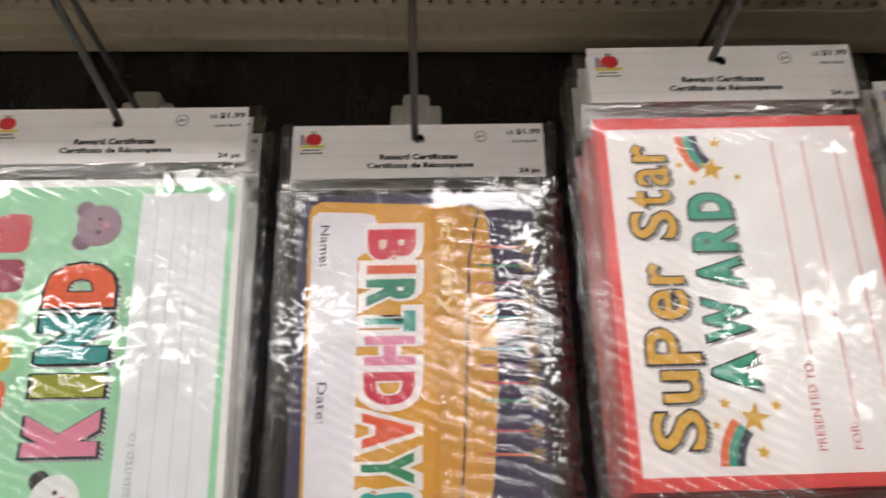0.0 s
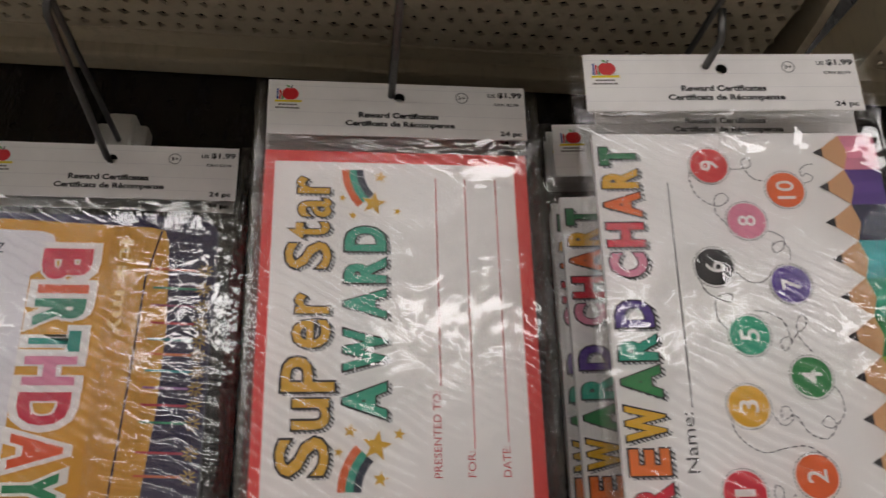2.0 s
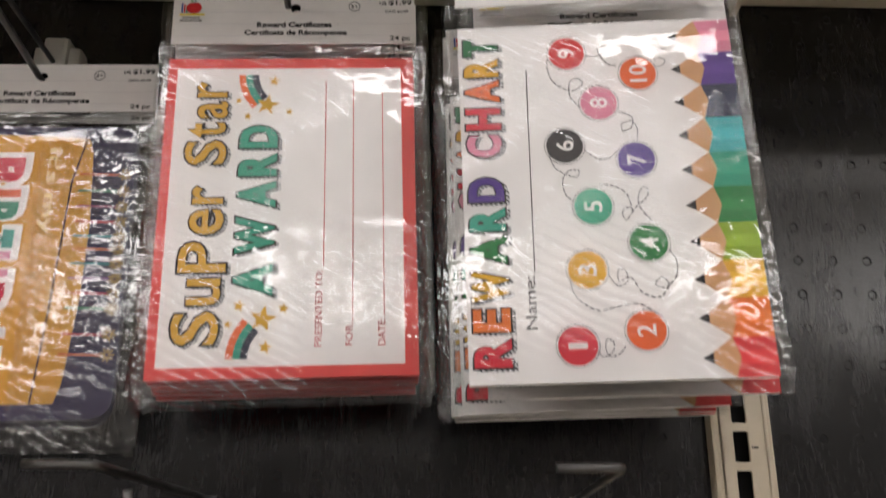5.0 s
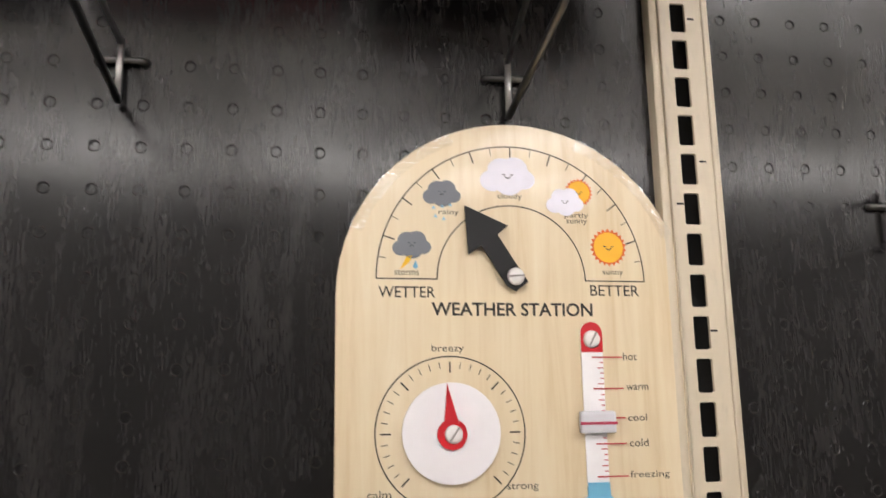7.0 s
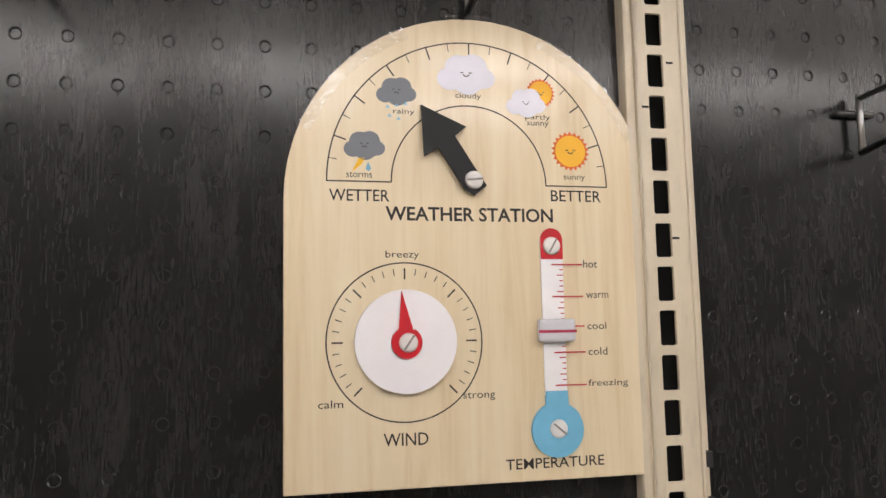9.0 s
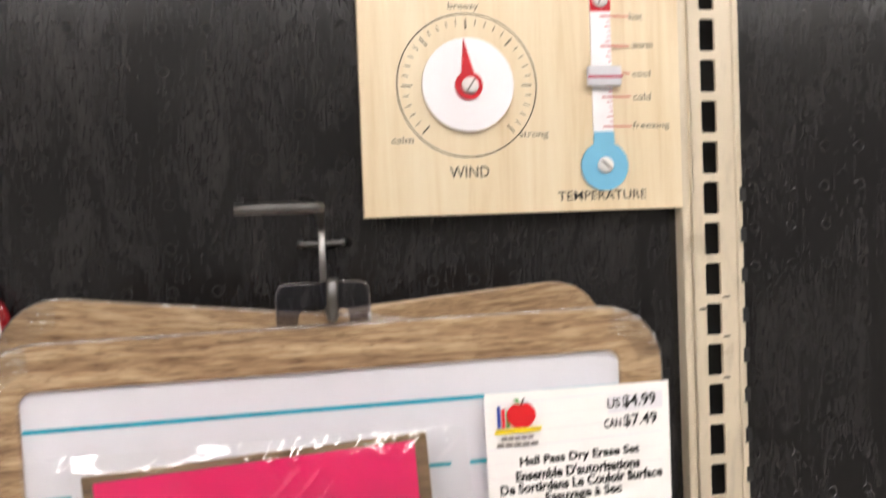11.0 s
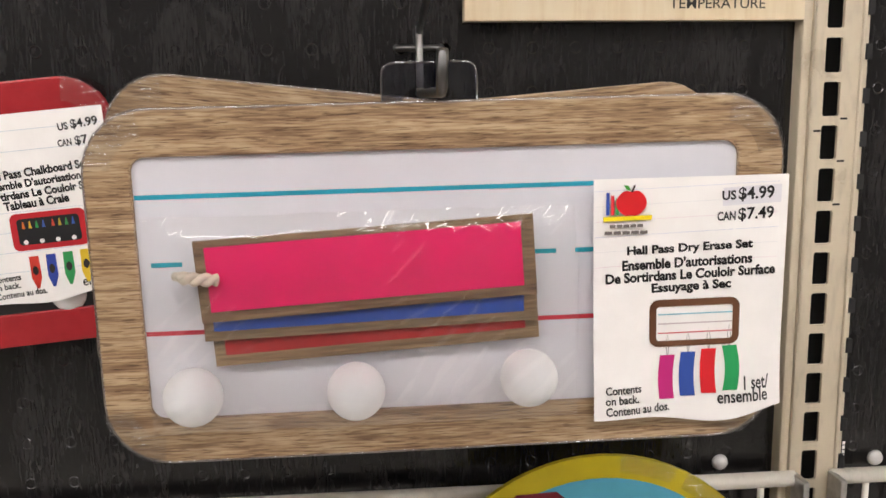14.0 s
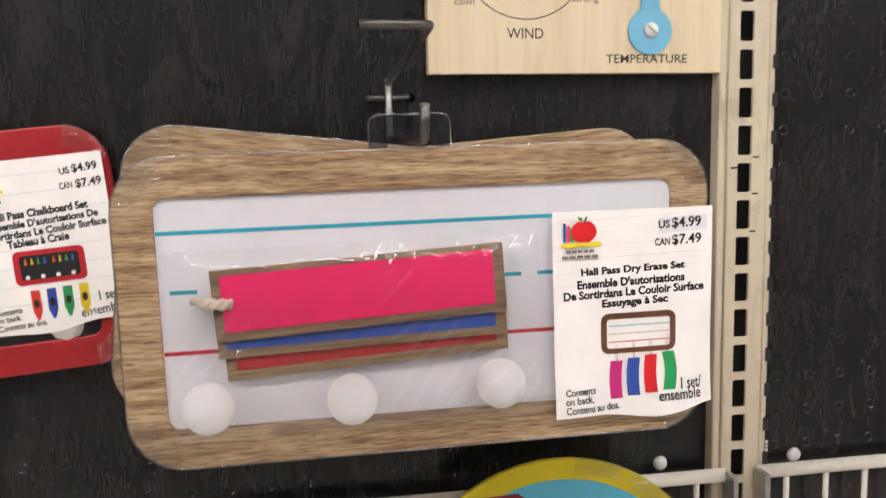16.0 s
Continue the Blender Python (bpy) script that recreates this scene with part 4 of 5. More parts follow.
for ch, z0, z1, col in (("K", -201, -174, "E58DA6"), ("I", -169, -155, "A7A934"), ("N", -151, -121, "2FA09C"), ("D", -119, -90, "EC6432")):
    block_letter(c, ch, -9, (z0 + z1) / 2, z1 - z0, 42, 90, col, 2, True, "2A3A3A", 0.09)
for z0, z1, col in ((-84, -60, "CF3744"), (-108, -88, "A43B55"), (-130, -112, "DDA63A"), (-154, -134, "D9B13C"), (-176, -158, "E06A3A"), (-204, -180, "CF3744"), (-226, -208, "2FA09C")):
    shape(c, "printed_bar", rrect(-62, -42, z0, z1, 5, 3), 2, col)


def animal_head(c, x, z, body, ear, s=1.0):
    h = shape(c, "printed_head", circle(x, z, 13 * s), 3, body, "printed round animal head")
    for dz in (-10, 10):
        shape(h, "printed_ear", circle(x - 9 * s, z + dz * s, 5.5 * s, 18), 2, ear)
    for dz in (-4, 4):
        shape(h, "printed_eye", circle(x, z + dz * s, 1.3 * s, 12), 4, "2B2428")
    shape(h, "printed_cheek", circle(x + 4 * s, z, 2.0 * s, 12), 4, "C98AA0")


animal_head(c, -3, -68, "9C7C8C", "8A6A7C")
animal_head(c, -8, -222, "E8E6E4", "2B2A2C")
stack(kd, M_KD, [(0.001, 0.009, -0.001, 0.5), (-0.002, 0.018, -0.002, -0.5), (0.003, 0.027, -0.003, 0.6)])


# ---- weather station ----
def screw(parent, x, z, y, r=0.0052, turn=20):
    s = part("screw", lathe([(0.0001, y - 0.0026), (r * 0.6, y - 0.0024), (r * 0.9, y - 0.0015), (r, y)], 20), SCREW, parent, "white plastic slotted screw", True)
    s.location = (x * MM, 0, z * MM)
    ca, sa = math.cos(radians(turn)), math.sin(radians(turn))
    # flat grey stripe, the screw slot's shade given as colour
    k = part("slot", stroke([(-0.9 * r * ca, -0.9 * r * sa), (0.9 * r * ca, 0.9 * r * sa)], 0.0011, y - 0.00275), ink("8F8A86"), s)
    return s


def cloud(x, z, w, h):
    lobes = [(-0.30, -0.12, 0.24), (-0.12, 0.12, 0.27), (0.14, 0.16, 0.26), (0.32, -0.08, 0.22), (0.02, -0.16, 0.28)]
    pts = []
    for i in range(48):
        a = 2 * math.pi * i / 48
        r = 0.0
        for lx, lz, lr in lobes:
            b = lx * math.cos(a) + lz * math.sin(a)
            d = lr * lr - (lx * lx + lz * lz - b * b)
            if d > 0:
                r = max(r, b + math.sqrt(d))
        pts.append((x + w * r * math.cos(a) * 0.95, z + h * 1.25 * r * math.sin(a)))
    return pts


def face_of(parent, x, z, s, sad=False, layer=4):
    bm = bmesh.new()
    for dx in (-4, 4):
        stroke(mm([(x + (dx + 1.2 * math.cos(a)) * s, z + (1.5 + (1 if sad else -1) * 0.9 * math.sin(a)) * s) for a in (math.pi * i / 6 for i in range(7))]), 0.0009 * s, -layer * 0.00012, bm)
    stroke(mm([(x + 2.6 * s * math.cos(a), z + (-3.2 if sad else -0.6) * s + (1.8 if sad else -2.0) * s * math.sin(a)) for a in (math.pi * i / 8 for i in range(9))]), 0.0010 * s, -layer * 0.00012, bm)
    part("printed_face", bm, ink("333038"), parent)


ws = thing("weather_station", pose(0.396, -0.012, 1.429, 0, 0, 1.2), "pale wooden weather station board with dials, hanging on a hook", "weather board")
arch = [(-102, -164), (108, -164), (108, -11)] + [(3 + 105 * math.cos(radians(a)), -11 + 105 * math.sin(radians(a))) for a in range(6, 180, 6)] + [(-102, -11)]
wb = part("board", prism(mm(arch), 0.0, 0.0085, bevel=0.0006), BIRCH, ws)
INK = "2A2622"
line(wb, [(-44.5, 0)] + [(-44.5, -1), (-79.5, -1)] + [(1 + 80.5 * math.cos(radians(180 - a)), -1 + 81 * math.sin(radians(180 - a))) for a in range(0, 181, 4)] + [(81.5, -1), (44.5, -1)] + [(44.5 * math.cos(radians(a)), -1 + 44.5 * math.sin(radians(a))) for a in range(0, 181, 5)], 0.75, 1, INK, "dial_outline")
for k in range(1, 20):
    a = radians(180 - 9 * k)
    r0 = 73.5 if k % 2 == 0 else 76
    line(wb, [(1 + r0 * math.cos(a), -1 + r0 * math.sin(a)), (1 + 80.5 * math.cos(a), -1 + 80.5 * math.sin(a))], 0.8 if k % 2 == 0 else 0.45, 1, INK, "dial_tick")
q = shape(wb, "printed_cloud", cloud(-1, 62, 33, 22), 2, "E9E7F2", "white smiling cloud print")
face_of(q, -1, 62, 0.62)
for x, z in ((-41, 50), (-59, 19)):
    q = shape(wb, "printed_cloud", cloud(x, z, 22, 15), 2, "74787F", "grey frowning cloud print")
    face_of(q, x, z, 0.42, True)
for x, z in ((-46, 41), (-41, 42), (-36, 43), (-45, 36), (-40, 34.5)):
    shape(wb, "printed_drop", star(x, z, 1.4, 0, 0.5, 3), 2, "8FC0D8")
shape(wb, "printed_bolt", [(-62, 12), (-58.5, 12.5), (-60.5, 8.5), (-66, 4)], 2, "F0BE2A")
shape(wb, "printed_drop", [(-57, 10), (-55.4, 6), (-57, 4.6), (-58.6, 6)], 2, "7DB5D2")
for x, z, r in ((60, 19.5, 9.2), (43, 53, 7.0)):
    q = shape(wb, "printed_sun_rays", star(x, z, r * 1.26, 0, 0.84, 22), 2, "DE6A30", "orange sun rays")
    shape(q, "printed_sun", circle(x, z, r), 3, "EFB42C", "yellow sun print")
    face_of(q, x, z, 0.062 * r)
q = shape(wb, "printed_cloud", cloud(34, 47, 23, 16), 4, "E9E7F2", "white smiling cloud print")
face_of(q, 34, 47, 0.42, layer=5)
for body, x, z, w, h in (("storms", -62, 2.6, 14, 3.0), ("rainy", -37, 38.3, 12, 3.6), ("cloudy", 0, 49, 15, 4.0), ("partly", 41, 38.5, 15, 4.0), ("sunny", 41, 34.4, 13, 3.4), ("sunny", 62, 3.6, 13, 3.4), ("hot", 69.5, -45.5, 8.5, 4.4), ("warm", 73, -63.5, 13.5, 3.0), ("cool", 72, -80.5, 11.5, 4.0), ("cold", 72, -94.8, 11.5, 4.2), ("freezing", 77.5, -112.8, 24, 4.8), ("calm", -78, -119, 13, 4.0), ("strong", 2, -117.5, 18, 4.4), ("breezy", -39, -41, 18.5, 5.0)):
    words(wb, body, x, z, w, h, 1, INK)
words(wb, "WETTER", -62, -8.6, 32.5, 6.4, 1, INK, weight=0.005)
words(wb, "BETTER", 62.5, -6.6, 30.5, 6.4, 1, INK, weight=0.005)
words(wb, "WEATHER STATION", 0, -18.2, 96, 7.8, 1, INK, weight=0.02)
words(wb, "WIND", -38.5, -138.5, 24, 6.6, 1, INK, weight=0.004)
words(wb, "TEMPERATURE", 44.5, -154.6, 57, 5.6, 1, INK, weight=0.006)
line(wb, circle(-38, -87.4, 42.3, 64), 0.75, 1, INK, "dial_ring", True)
for k in range(-15, 16):
    a = radians(90 - k * 9)
    big = k % 5 == 0
    r0 = 33.4 if big else 35.8
    line(wb, [(-38 + r0 * math.cos(a), -87.4 + r0 * math.sin(a)), (-38 + 39.4 * math.cos(a), -87.4 + 39.4 * math.sin(a))], 0.9 if big else 0.5, 1, INK, "dial_tick")
arrow = part("pointer", prism(mm([(-28, 42), (-2.5, 30.5), (-9.5, 25), (8.5, -2.5), (1.5, -8), (-4, -5), (-18.5, 18.5), (-26.5, 13)]), -0.0042, 0.0022, bevel=0.0003), plain("black_plastic", (0.010, 0.010, 0.011), 0.45, spec=0.3), ws, "black arrow pointer")
screw(ws, 1, 0.5, -0.0042, turn=5)
dial = part("wind_dial", prism(mm(circle(-38, -87.2, 27.6, 48)), -0.0032, 0.0022, bevel=0.0004), paper("white_dial_card", "F0EDF0", 0.35, 0.02), ws, "white round wind dial")
red = [(-40.5, -60.5), (-34.5, -82)] + [(-38 + 8.4 * math.cos(radians(a)), -88 + 8.4 * math.sin(radians(a))) for a in range(60, -241, -15)]
part("wind_pointer", prism(mm(red), -0.0046, 0.0012, bevel=0.0002), ink("C8222E"), ws, "red teardrop pointer")
screw(ws, -37.3, -88, -0.0046, turn=55)
th = part("thermometer", prism(mm([(39.5, -118), (39.5, -33)] + [(46 + 6.5 * math.cos(radians(a)), -32 + 6.5 * math.sin(radians(a))) for a in range(180, -1, -15)] + [(52.5, -33), (52.5, -118)]), -0.0012, 0.0010, bevel=0.0002), ink("F2F0F2"), ws, "white thermometer strip")
part("red_cap", prism(mm([(39.4, -43), (39.4, -32)] + [(46 + 6.6 * math.cos(radians(a)), -32 + 6.6 * math.sin(radians(a))) for a in range(165, 14, -15)] + [(52.6, -32), (52.6, -43)]), -0.0014, 0.0001), ink("C8222E"), th)
part("blue_bulb", prism(mm([(39.6, -116), (39.6, -124)] + [(46 + 15 * math.cos(radians(a)), -137 + 15 * math.sin(radians(a))) for a in range(116, 425, 9)] + [(52.4, -124), (52.4, -116)]), -0.0019, 0.0019, bevel=0.0003), ink("74B6D6"), ws, "sky blue bulb")
for z in (-46, -64, -80.6, -95, -113):
    part("red_mark", stroke(mm([(45.5, z), (64, z)]), 0.0008, -0.0015), ink("C03A44"), th)
for k in range(21):
    z = -49 - k * 3.05
    part("red_mark", stroke(mm([(48.5 if k % 3 == 1 else 50, z), (52.2, z)]), 0.0006, -0.0015), ink("C03A44"), th)
sl = part("slider", box(0.0355, 0.0570, -0.0062, -0.0014, -0.0890, -0.0765, 0.0018), plain("grey_clear_slider", (0.62, 0.62, 0.66), 0.15), ws, "grey glossy slider")
part("slider_line", box(0.0352, 0.0573, -0.0064, -0.0058, -0.0842, -0.0826, 0.0002), ink("B03A55"), sl)
screw(ws, 46, -35.5, -0.0014, turn=60)
screw(ws, 46.3, -136.5, -0.0019, turn=-40)
for a0, a1, sd in ((22, 68, 1.0), (112, 158, 2.0)):
    part("wrap_pucker", arc_film(0.003, -0.011, 0.098, 0.1055, a0, a1, -0.0008, 0.0010, sd * 31), SEAM, ws, "puckered clear wrap along the arch", True)
part("hang_tab", prism(mm(rrect(-12, 17, 84, 99, 4)), 0.0045, 0.0006), TABFILM, ws, "clear plastic hang tab")


# ---- hall pass board sets ----
def hall_pass_board(m, label, frame_mat, face_mat, group=""):
    t = thing("hall_pass_board", m, label, "hall pass board", group)
    n = 7
    bm = ringed(mm(rrect(-18.5, 264.5, -126, 20.5, 26, n)), mm(rrect(0, 245.5, -107, 1.5, 6, n)), 0.0, 0.0065)
    front = [e for e in bm.edges if abs(e.verts[0].co.y) < 1e-6 and abs(e.verts[1].co.y) < 1e-6 and e.calc_face_angle(0) > 1.0]
    bmesh.ops.bevel(bm, geom=front, offset=0.0011, segments=2, affect="EDGES", profile=0.6)
    part("frame", bm, frame_mat, t)
    part("face", prism(mm(rrect(-2, 247, -109, 3.5, 5, n)), 0.0022, 0.003), face_mat, t)
    return t


def price_label(t, x0, x1, z0, z1, lines, sizes, seed):
    """A creased paper label with a ruled ground, prices and the product's name."""
    nx, nz = 22, 26
    bm = bmesh.new()
    g = []

    def depth(u, v):
        low = max(0.0, 0.32 - v) / 0.32
        return -0.0032 - 0.0016 * low * (1 + math.sin(9 * u + 3 * v + seed)) - 0.0005 * math.sin(3.1 * u + 5 * v)
    for j in range(nz + 1):
        row = []
        for i in range(nx + 1):
            u, v = i / nx, j / nz
            z = z0 + (z1 - z0) * v + (2.5 * math.sin(7.0 * u + seed) * (1 - v) ** 3 * u * 1.6)
            row.append(bm.verts.new(((x0 + (x1 - x0) * u) * MM, depth(u, v), z * MM)))
        g.append(row)
    for j in range(nz):
        for i in range(nx):
            bm.faces.new((g[j][i], g[j][i + 1], g[j + 1][i + 1], g[j + 1][i])).smooth = True
    p = part("label", bm, WHITE, t, "creased white paper label")
    return p, depth


def on_label(ob, x0, x1, z0, z1, depth, lift):
    """Lays flat print onto the label's creases."""
    for v in ob.data.vertices:
        u, w = (v.co.x / MM - x0) / (x1 - x0), (v.co.z / MM - z0) / (z1 - z0)
        v.co.y = depth(min(1, max(0, u)), min(1, max(0, w))) - lift
    return ob


M_WB = pose(0.146, -0.155, 1.198, 0.65, -0.74, -0.85)
wbd = hall_pass_board(M_WB, "oak-framed dry erase hall pass board in clear wrap", OAK, BOARD, "dry erase sets")
for z, col, segs in ((-14.4, "2B9DB5", ((0.3, 245),)), (-42, "2FA0B2", ((4.6, 17), (33, 46), (62, 75), (91, 104), (120, 133), (157, 170), (178, 190), (206, 219))), (-70.6, "C0303F", ((0.3, 245),))):
    for x0, x1 in segs:
        part("ruled_line", stroke([(x0 * MM, z * MM), (x1 * MM, z * MM)], 0.0019, 0.0020), ink(col), wbd, "printed ruled line")
LB = (184.5, 265.5, -114.8, -12.5)
lab, dep = price_label(wbd, *LB, None, None, 0.6)


def label_text(lab, LB, dep, rows, turn=1.6):
    for body, x, z, w, h, wt in rows:
        o = words(lab, body, x, z, w, h, 0, "1C1A1A", turn, wt)
        on_label(o, *LB, dep, 0.0003)


for k in range(6):
    z = -17.5 - 6.3 * k
    on_label(line(lab, [(185 + 3.2 * i, z + 0.03 * i * 3) for i in range(25)], 0.2, 0, ("D6D8E6", "E4E3E4", "EBDADF")[k % 3], "ruled_line"), *LB, dep, 0.0002)
apple_logo(lab, 198, -22.6, 1.15, 34)
on_label(shape(lab, "price_panel", [(238, -25), (262.5, -24), (262.5, -16.5), (238, -17.5)], 0, "E4E2E6"), *LB, dep, 0.00025)
label_text(lab, LB, dep, (("US", 240.6, -20.6, 5.8, 4.0, 0.03), ("$4.99", 252.0, -20.2, 15, 6.0, 0.025), ("CAN", 239.8, -29.2, 7.6, 3.8, 0.02), ("$7.49", 252.2, -28.6, 15, 5.8, 0.02), ("Hall Pass Dry Erase Set", 225, -42.2, 53, 4.8, 0.038), ("Ensemble D'autorisations", 224, -47.8, 55, 4.6, 0.038), ("De Sortirdans Le Couloir Surface", 225.5, -53.0, 72, 4.4, 0.038), ("Essuyage à Sec", 226, -58.6, 34, 5.2, 0.038), ("Contents", 197.2, -101.6, 15.5, 3.6, 0.02), ("on back.", 196.6, -106, 14.5, 3.6, 0.02), ("Contenu au dos.", 203.5, -110.4, 28, 3.8, 0.02), ("1 set/", 254.6, -100.8, 11, 6.0, 0.015), ("ensemble", 248.6, -106.4, 22, 5.6, 0.015)))
o = part("picture_frame", ringed(mm(rrect(208.2, 247.0, -83.8, -63.6, 4, 5)), mm(rrect(211.2, 244.0, -81.3, -66.6, 1.5, 5)), 0.0, 0.0001), ink("6A4630"), lab, "brown printed picture frame")
on_label(o, *LB, dep, 0.0004)
for z, col in ((-70, "7FBFD0"), (-74, "C8B8BC"), (-78, "D05A68")):
    on_label(line(lab, [(212 + 4 * i, z) for i in range(9)], 0.5, 0, col), *LB, dep, 0.0003)
for k, col in enumerate(("C42C7C", "3553A5", "D8262F", "2A9A5A")):
    x, z1 = 213 + 8.9 * k, -87.5 + 1.0 * k
    grid = bmesh.new()
    rowp = None
    for i in range(7):
        zz = z1 - 19.2 * i / 6
        bow = 1.2 * math.sin(math.pi * i / 6) * (1 if k == 3 else -0.6)
        cur = (grid.verts.new(((x + bow) * MM, 0, zz * MM)), grid.verts.new(((x + 6.3 + bow) * MM, 0, zz * MM)))
        if rowp:
            grid.faces.new((rowp[0], cur[0], cur[1], rowp[1]))
        rowp = cur
    on_label(part("printed_pass", grid, ink(col), lab, "printed coloured pass"), *LB, dep, 0.0003)
    on_label(line(lab, [(x + 3, z1), (x + 2.4, z1 + 5), (x + 3, z1 + 9), (x + 3.8, z1 + 5), (x + 3.4, z1)], 0.35, 0, "A8A2A0"), *LB, dep, 0.0003)

# three wooden passes in their own little bag
PASSES = [((24, -31.2), (158.5, -24.6), 33.0, "E81C66", 0.0090, 4.2), ((24.8, -39.0), (159.3, -35.5), 33.5, "2D4FA3", 0.0062, 4.0), ((27.0, -49.6), (160.0, -42.8), 34.5, "A92A2C", 0.0034, 4.6)]
for (ax, az), (bx, bz), h, col, y, rim in PASSES:
    L = math.hypot(bx - ax, bz - az)
    turn = math.degrees(math.atan2(bz - az, bx - ax))
    ps = part("hall_pass", box(0, L * MM, 0.0, 0.0022, -h * MM, 0, 0.0003), WALNUT, wbd, "brown wooden hall pass with a coloured panel")
    ps.matrix_local = pose(ax * MM, -y, az * MM, 0, -turn, 0)
    part("coloured_panel", prism(mm([(rim, -h + rim), (L - rim - 1, -h + rim), (L - rim - 1, -rim + 1.5), (rim, -rim + 1.5)]), -0.0002), ink(col), ps)
    # flat black disc painting the shade of the pass's hole
    hole = part("eyelet", prism(mm(circle(rim + 3, -h / 2, 1.1, 12)), -0.0003), SHADEBLACK, ps)
rope = bmesh.new()
for ph in (0, math.pi):
    tube([(0.0185 + 0.015 * q, -0.0118 - 0.002 * math.sin(math.pi * q) - 0.0009 * math.cos(11 * q + ph), -0.0445 - 0.0016 * q + 0.0013 * math.sin(11 * q + ph)) for q in (i / 22 for i in range(23))], 0.0016, rope, 6)
tube([(0.0185, -0.0115, -0.0445), (0.0165, -0.0085, -0.0448), (0.019, -0.0055, -0.0455), (0.026, -0.0045, -0.046)], 0.0019, rope, 6)
part("cord_loop", rope, plain("cream_cotton_cord", (0.72, 0.64, 0.52), 0.8, grain=0.12), wbd, "twisted cream cotton cord", True)
for x, z in ((20.0, -94.3), (85.3, -94.9), (156.2, -92.6)):
    bm = bmesh.new()
    bmesh.ops.create_uvsphere(bm, u_segments=32, v_segments=20, radius=0.0119)
    b = part("foam_ball", bm, BALL, wbd, "white foam ball", True)
    b.location = (x * MM, -0.0096, z * MM)
part("pouch", sheet(0.006, 0.174, -0.106, -0.020, -0.0228, 44, 28, 0.0012, 61.0, 0.003), WRAP, wbd, "thin clear pouch round the passes", True)
for cx, cz, a0, sd in ((0.0075, -0.0055, 90, 1.0), (0.2385, -0.0055, 0, 2.0), (0.0075, -0.100, 180, 3.0), (0.2385, -0.100, 270, 4.0)):
    part("wrap_pucker", arc_film(cx, cz, 0.015, 0.0266, a0 + 8, a0 + 82, -0.0006, 0.0012, sd * 13), SEAM, wbd, "puckered wrap at the corner", True)

M_B2 = pose(0.1450, -0.118, 1.2136, 0, 6.2, 0)
b2 = hall_pass_board(M_B2, "oak-framed hall pass board hung behind the first", OAK, BOARD, "dry erase sets")
part("wrap_pucker", arc_film(0.0075, -0.0055, 0.013, 0.0266, 98, 175, -0.0006, 0.0012, 77.0), SEAM, b2, "puckered wrap at the corner", True)
b3 = hall_pass_board(pose(0.1446, -0.092, 1.1893, 0, -4.5, 0), "oak-framed hall pass board at the back of the stack", OAK, BOARD, "dry erase sets")
TAB_OUT, TAB_IN = rrect(100, 140, 6, 36.5, 5, 6), rrect(109, 131, 15, 26, 5, 6)
part("hang_tab", ringed(mm(TAB_OUT), mm(TAB_IN), 0.0200, 0.0007), CLEAR, wbd, "clear plastic hang tab with a slot")
part("tab_rim", tube([(x * MM, 0.0200, z * MM) for x, z in TAB_OUT + TAB_OUT[:1]], 0.0005, seg=6), GLINT, wbd, "bright moulded rim of the tab")

RIM = rrect(-18.3, 264.3, -125.8, 20.3, 26, 7)
for board in (wbd, b2):
    part("wrap_edge", tube([(x * MM, 0.0002, z * MM) for x, z in RIM + RIM[:1]], 0.00055, seg=6), GLINT, board, "shining fold of the clear wrap")

REDBOARD = plain("red_lacquered_frame", (0.36, 0.02, 0.026), 0.25, grain=0.06)
SLATE = plain("black_chalkboard", (0.015, 0.015, 0.016), 0.5, grain=0.2)
cb = hall_pass_board(pose(-0.1652, -0.0175, 1.196, 0, -5.0, 0), "red-framed chalkboard hall pass set in clear wrap", REDBOARD, SLATE, "chalkboard sets")
LC = (180, 262, -100, 3)
lab, dep = price_label(cb, *LC, None, None, 2.2)
for k in range(8):
    z = -6 - 11 * k
    on_label(line(lab, [(181 + 3.3 * i, z) for i in range(25)], 0.3, 0, "CBD3DC", "ruled_line"), *LC, dep, 0.0002)
apple_logo(lab, 194, -9, 1.15, 34)
label_text(lab, LC, dep, (("US", 240, -6.5, 5.6, 4.0, 0.03), ("$4.99", 251.5, -5.6, 14.5, 5.6, 0.025), ("CAN", 239.5, -15.2, 7.4, 3.8, 0.02), ("$7.49", 252.5, -14.6, 15, 5.6, 0.02), ("Hall Pass Chalkboard Set", 222, -28.6, 56, 4.8, 0.038), ("Ensemble D'autorisations De", 224, -34.2, 62, 4.6, 0.038), ("Sortirdans Le Couloir Surface", 226, -39.8, 66, 4.6, 0.038), ("Tableau à Craie", 219, -45.6, 35, 5.0, 0.038), ("Contents", 196, -86, 15.5, 3.4, 0.02), ("on back.", 195.5, -90.4, 14.5, 3.4, 0.02), ("Contenu au dos.", 203, -95, 28, 3.6, 0.02), ("1 set/", 254, -82.5, 12, 6.0, 0.015), ("ensemble", 249, -91, 24, 5.6, 0.015)), 3.0)
on_label(shape(lab, "picture_frame", rrect(203, 243.5, -71.5, -51, 3.5, 5), 0, "B8202A", "red printed picture frame"), *LC, dep, 0.0003)
on_label(shape(lab, "picture_slate", rrect(206.5, 240, -68.5, -54, 2, 5), 0, "1C1C1E"), *LC, dep, 0.0005)
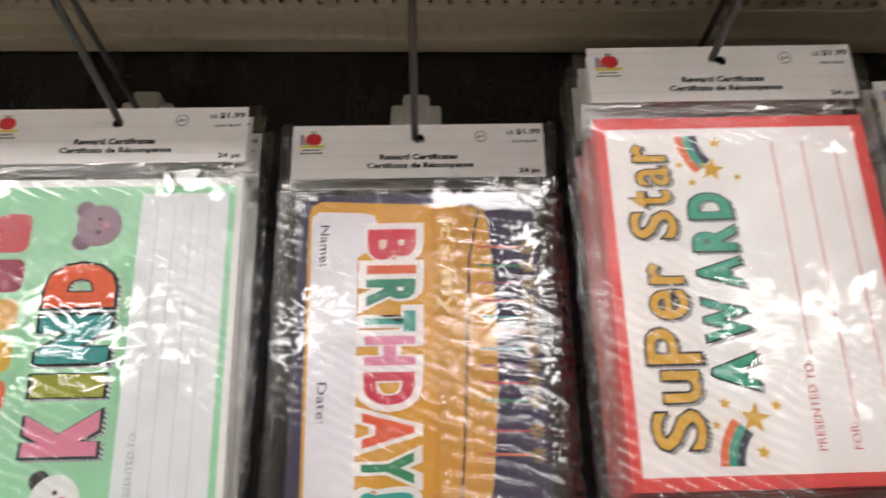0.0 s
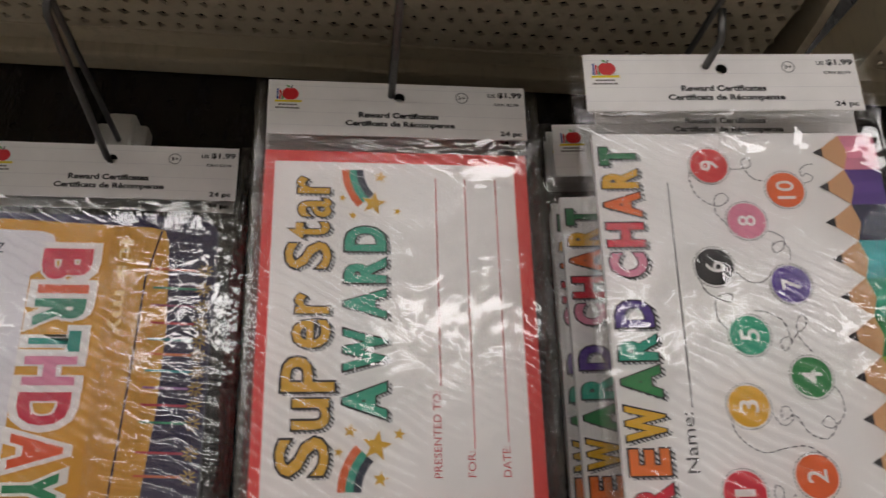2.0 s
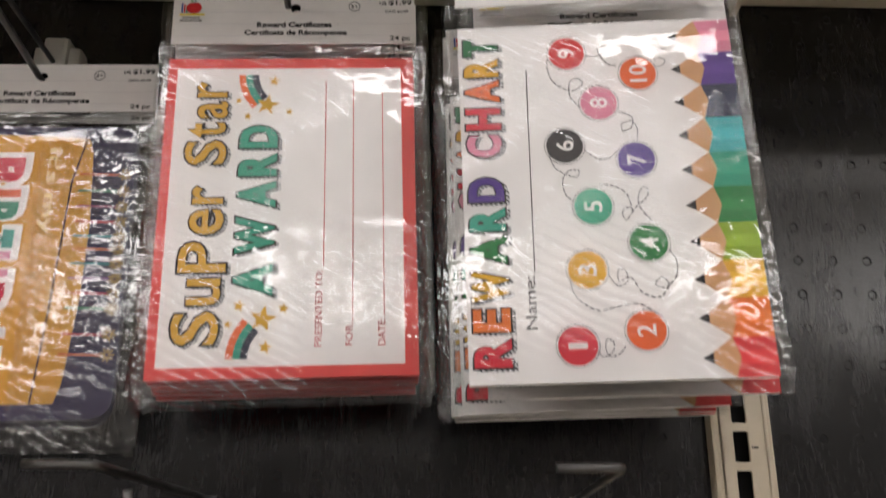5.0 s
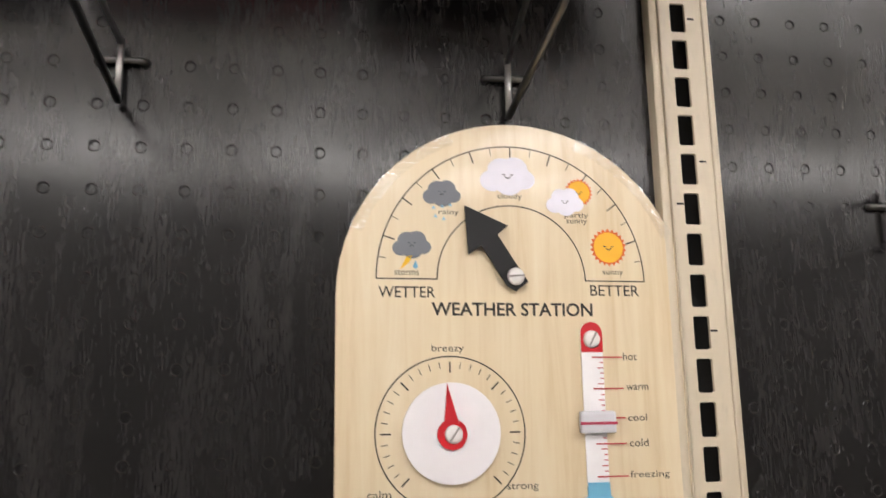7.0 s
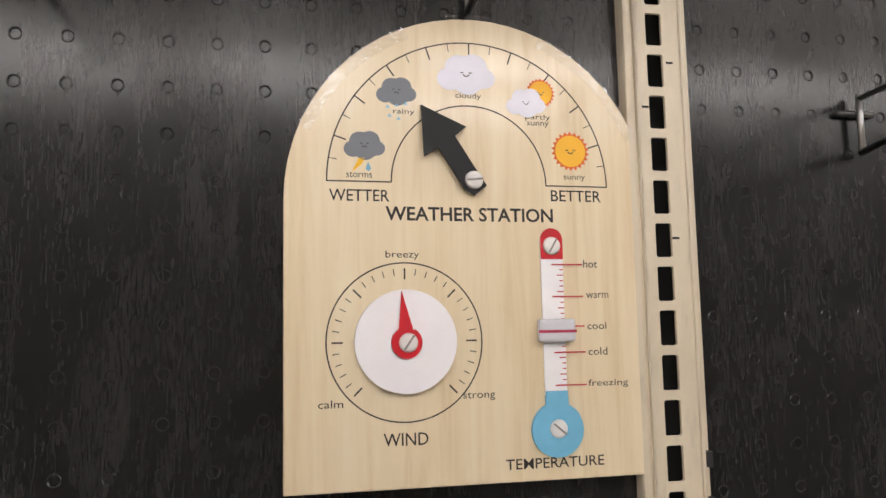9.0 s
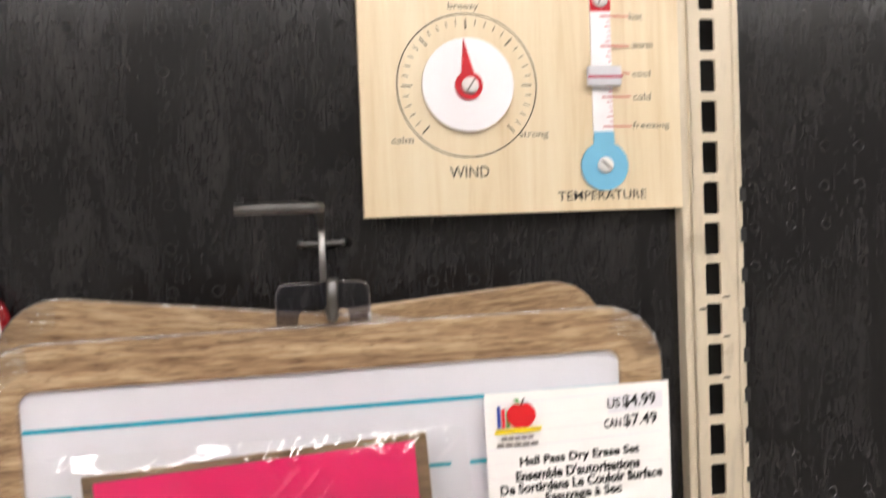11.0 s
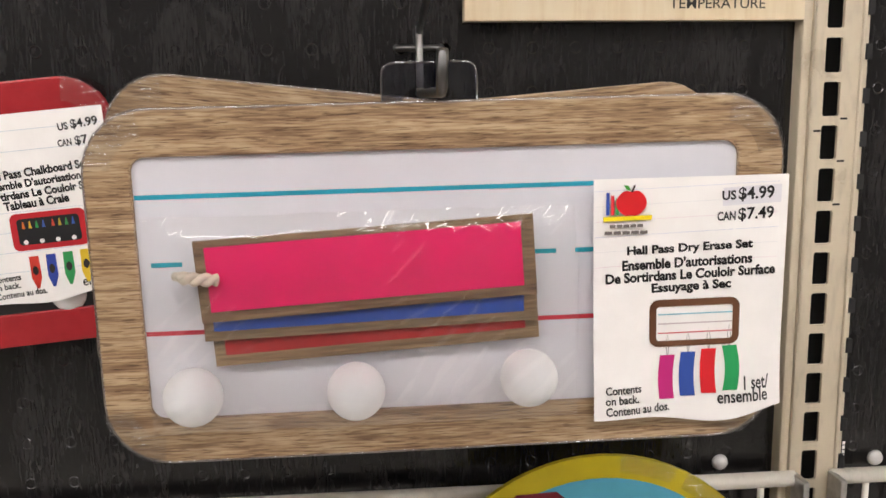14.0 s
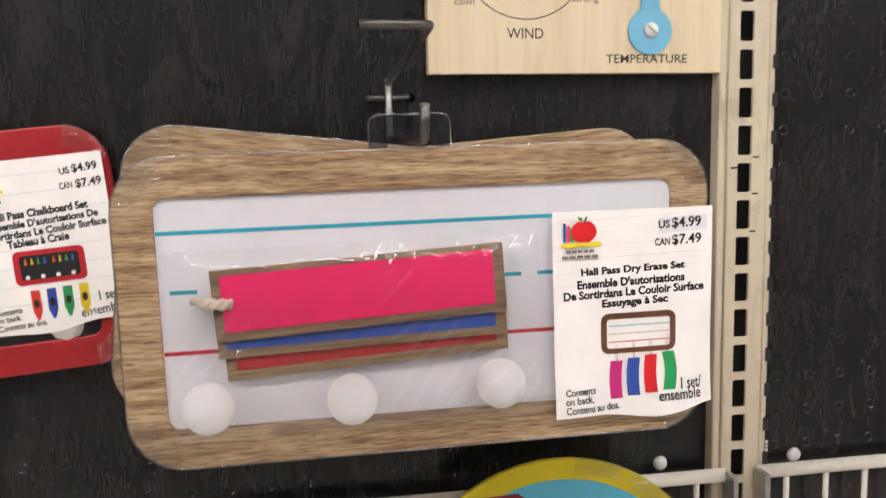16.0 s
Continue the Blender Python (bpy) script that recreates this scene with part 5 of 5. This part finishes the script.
for k, col in enumerate(("C86A30", "C9A52C", "2F8A4A", "3A5AA8", "C84A38", "B9A53A", "3F8F50", "3A5AA8")):
    x = 209 + 3.6 * k + (1.5 if k > 3 else 0)
    on_label(shape(lab, "picture_mark", [(x, -59.5), (x + 1.8, -59.5), (x + 1.2, -55.6), (x + 0.6, -55.6)], 0, col), *LC, dep, 0.0006)
for k in range(4):
    on_label(shape(lab, "picture_dot", circle(210 + 8.6 * k, -67, 1.3, 12), 0, "E8E6E4"), *LC, dep, 0.0006)
for k, col in enumerate(("CC3A2C", "2F45A0", "2B8F4E", "E0BE2A")):
    x, z1 = 210 + 9.2 * k, -75 + 0.3 * k
    on_label(shape(lab, "printed_crayon", [(x, z1), (x + 5.2, z1), (x + 5.4, z1 - 12), (x + 3.3, z1 - 18), (x + 1.9, z1 - 18), (x - 0.2, z1 - 12)], 0, col, "printed coloured crayon"), *LC, dep, 0.0003)
    on_label(shape(lab, "crayon_spot", [(x + 2.6 + 1.6 * math.cos(a), z1 - 8 + 2.6 * math.sin(a)) for a in (math.pi * i / 7 for i in range(14))], 0, "26201E"), *LC, dep, 0.0005)
for x, z in ((30, -97), (135, -98), (225, -99)):
    b = part("foam_ball", lathe([(0.0001, -0.0105)] + [(0.0115 * math.sin(radians(a)), 0.001 - 0.0115 * math.cos(radians(a))) for a in range(10, 91, 10)], 24), BALL, cb, "white foam ball", True)
    b.location = (x * MM, 0.0065, z * MM)
for cx, cz, a0, sd in ((0.2385, -0.0055, 0, 2.0), (0.2385, -0.100, 270, 4.0)):
    part("wrap_pucker", arc_film(cx, cz, 0.013, 0.0266, a0 + 8, a0 + 82, -0.0006, 0.0012, sd * 17), SEAM, cb, "puckered wrap at the corner", True)

# ---- round sign standing in the basket ----
ds = thing("round_sign", pose(0.371, -0.040, 0.9015, -3, 0, 0), "round yellow-rimmed sky blue card sign standing in the basket", "sign")
part("disc", prism(circle(0, 0, 0.1120, 64), 0.0, 0.004, bevel=0.0005), ink("D2BE22"), ds, "mustard yellow rim")
part("blue_face", prism(circle(0, 0, 0.0985, 64), -0.0003), ink("5DB4D0"), ds, "sky blue printed face")
mar = [(-0.066, 0.070), (-0.064, 0.096), (-0.056, 0.103), (-0.032, 0.104), (-0.026, 0.099), (-0.023, 0.088), (-0.012, 0.080), (-0.006, 0.060), (-0.060, 0.055)]
part("maroon_print", prism([(x + 0.005, z - 0.0125) for x, z in mar], -0.0005), ink("7E1F2E"), ds, "maroon printed shape")
part("ring_print", ringed([(x - 0.037, z + 0.0695) for x, z in circle(0, 0, 0.0085, 24)], [(x - 0.037, z + 0.0695) for x, z in circle(0, 0, 0.0052, 24)], -0.0008, 0.0001), ink("D9D0D2"), ds)
for x in (0.006, 0.014, 0.022):
    part("print_bar", prism([(x, 0.066), (x + 0.005, 0.066), (x + 0.005, 0.078), (x, 0.078)], -0.0006), ink("EDEAE6"), ds)
for a0, a1, sd in ((28, 62, 5.0), (66, 84, 6.0)):
    part("wrap_pucker", arc_film(0, 0, 0.102, 0.1128, a0, a1, -0.0008, 0.0012, sd * 19), SEAM, ds, "puckered clear wrap along the rim", True)
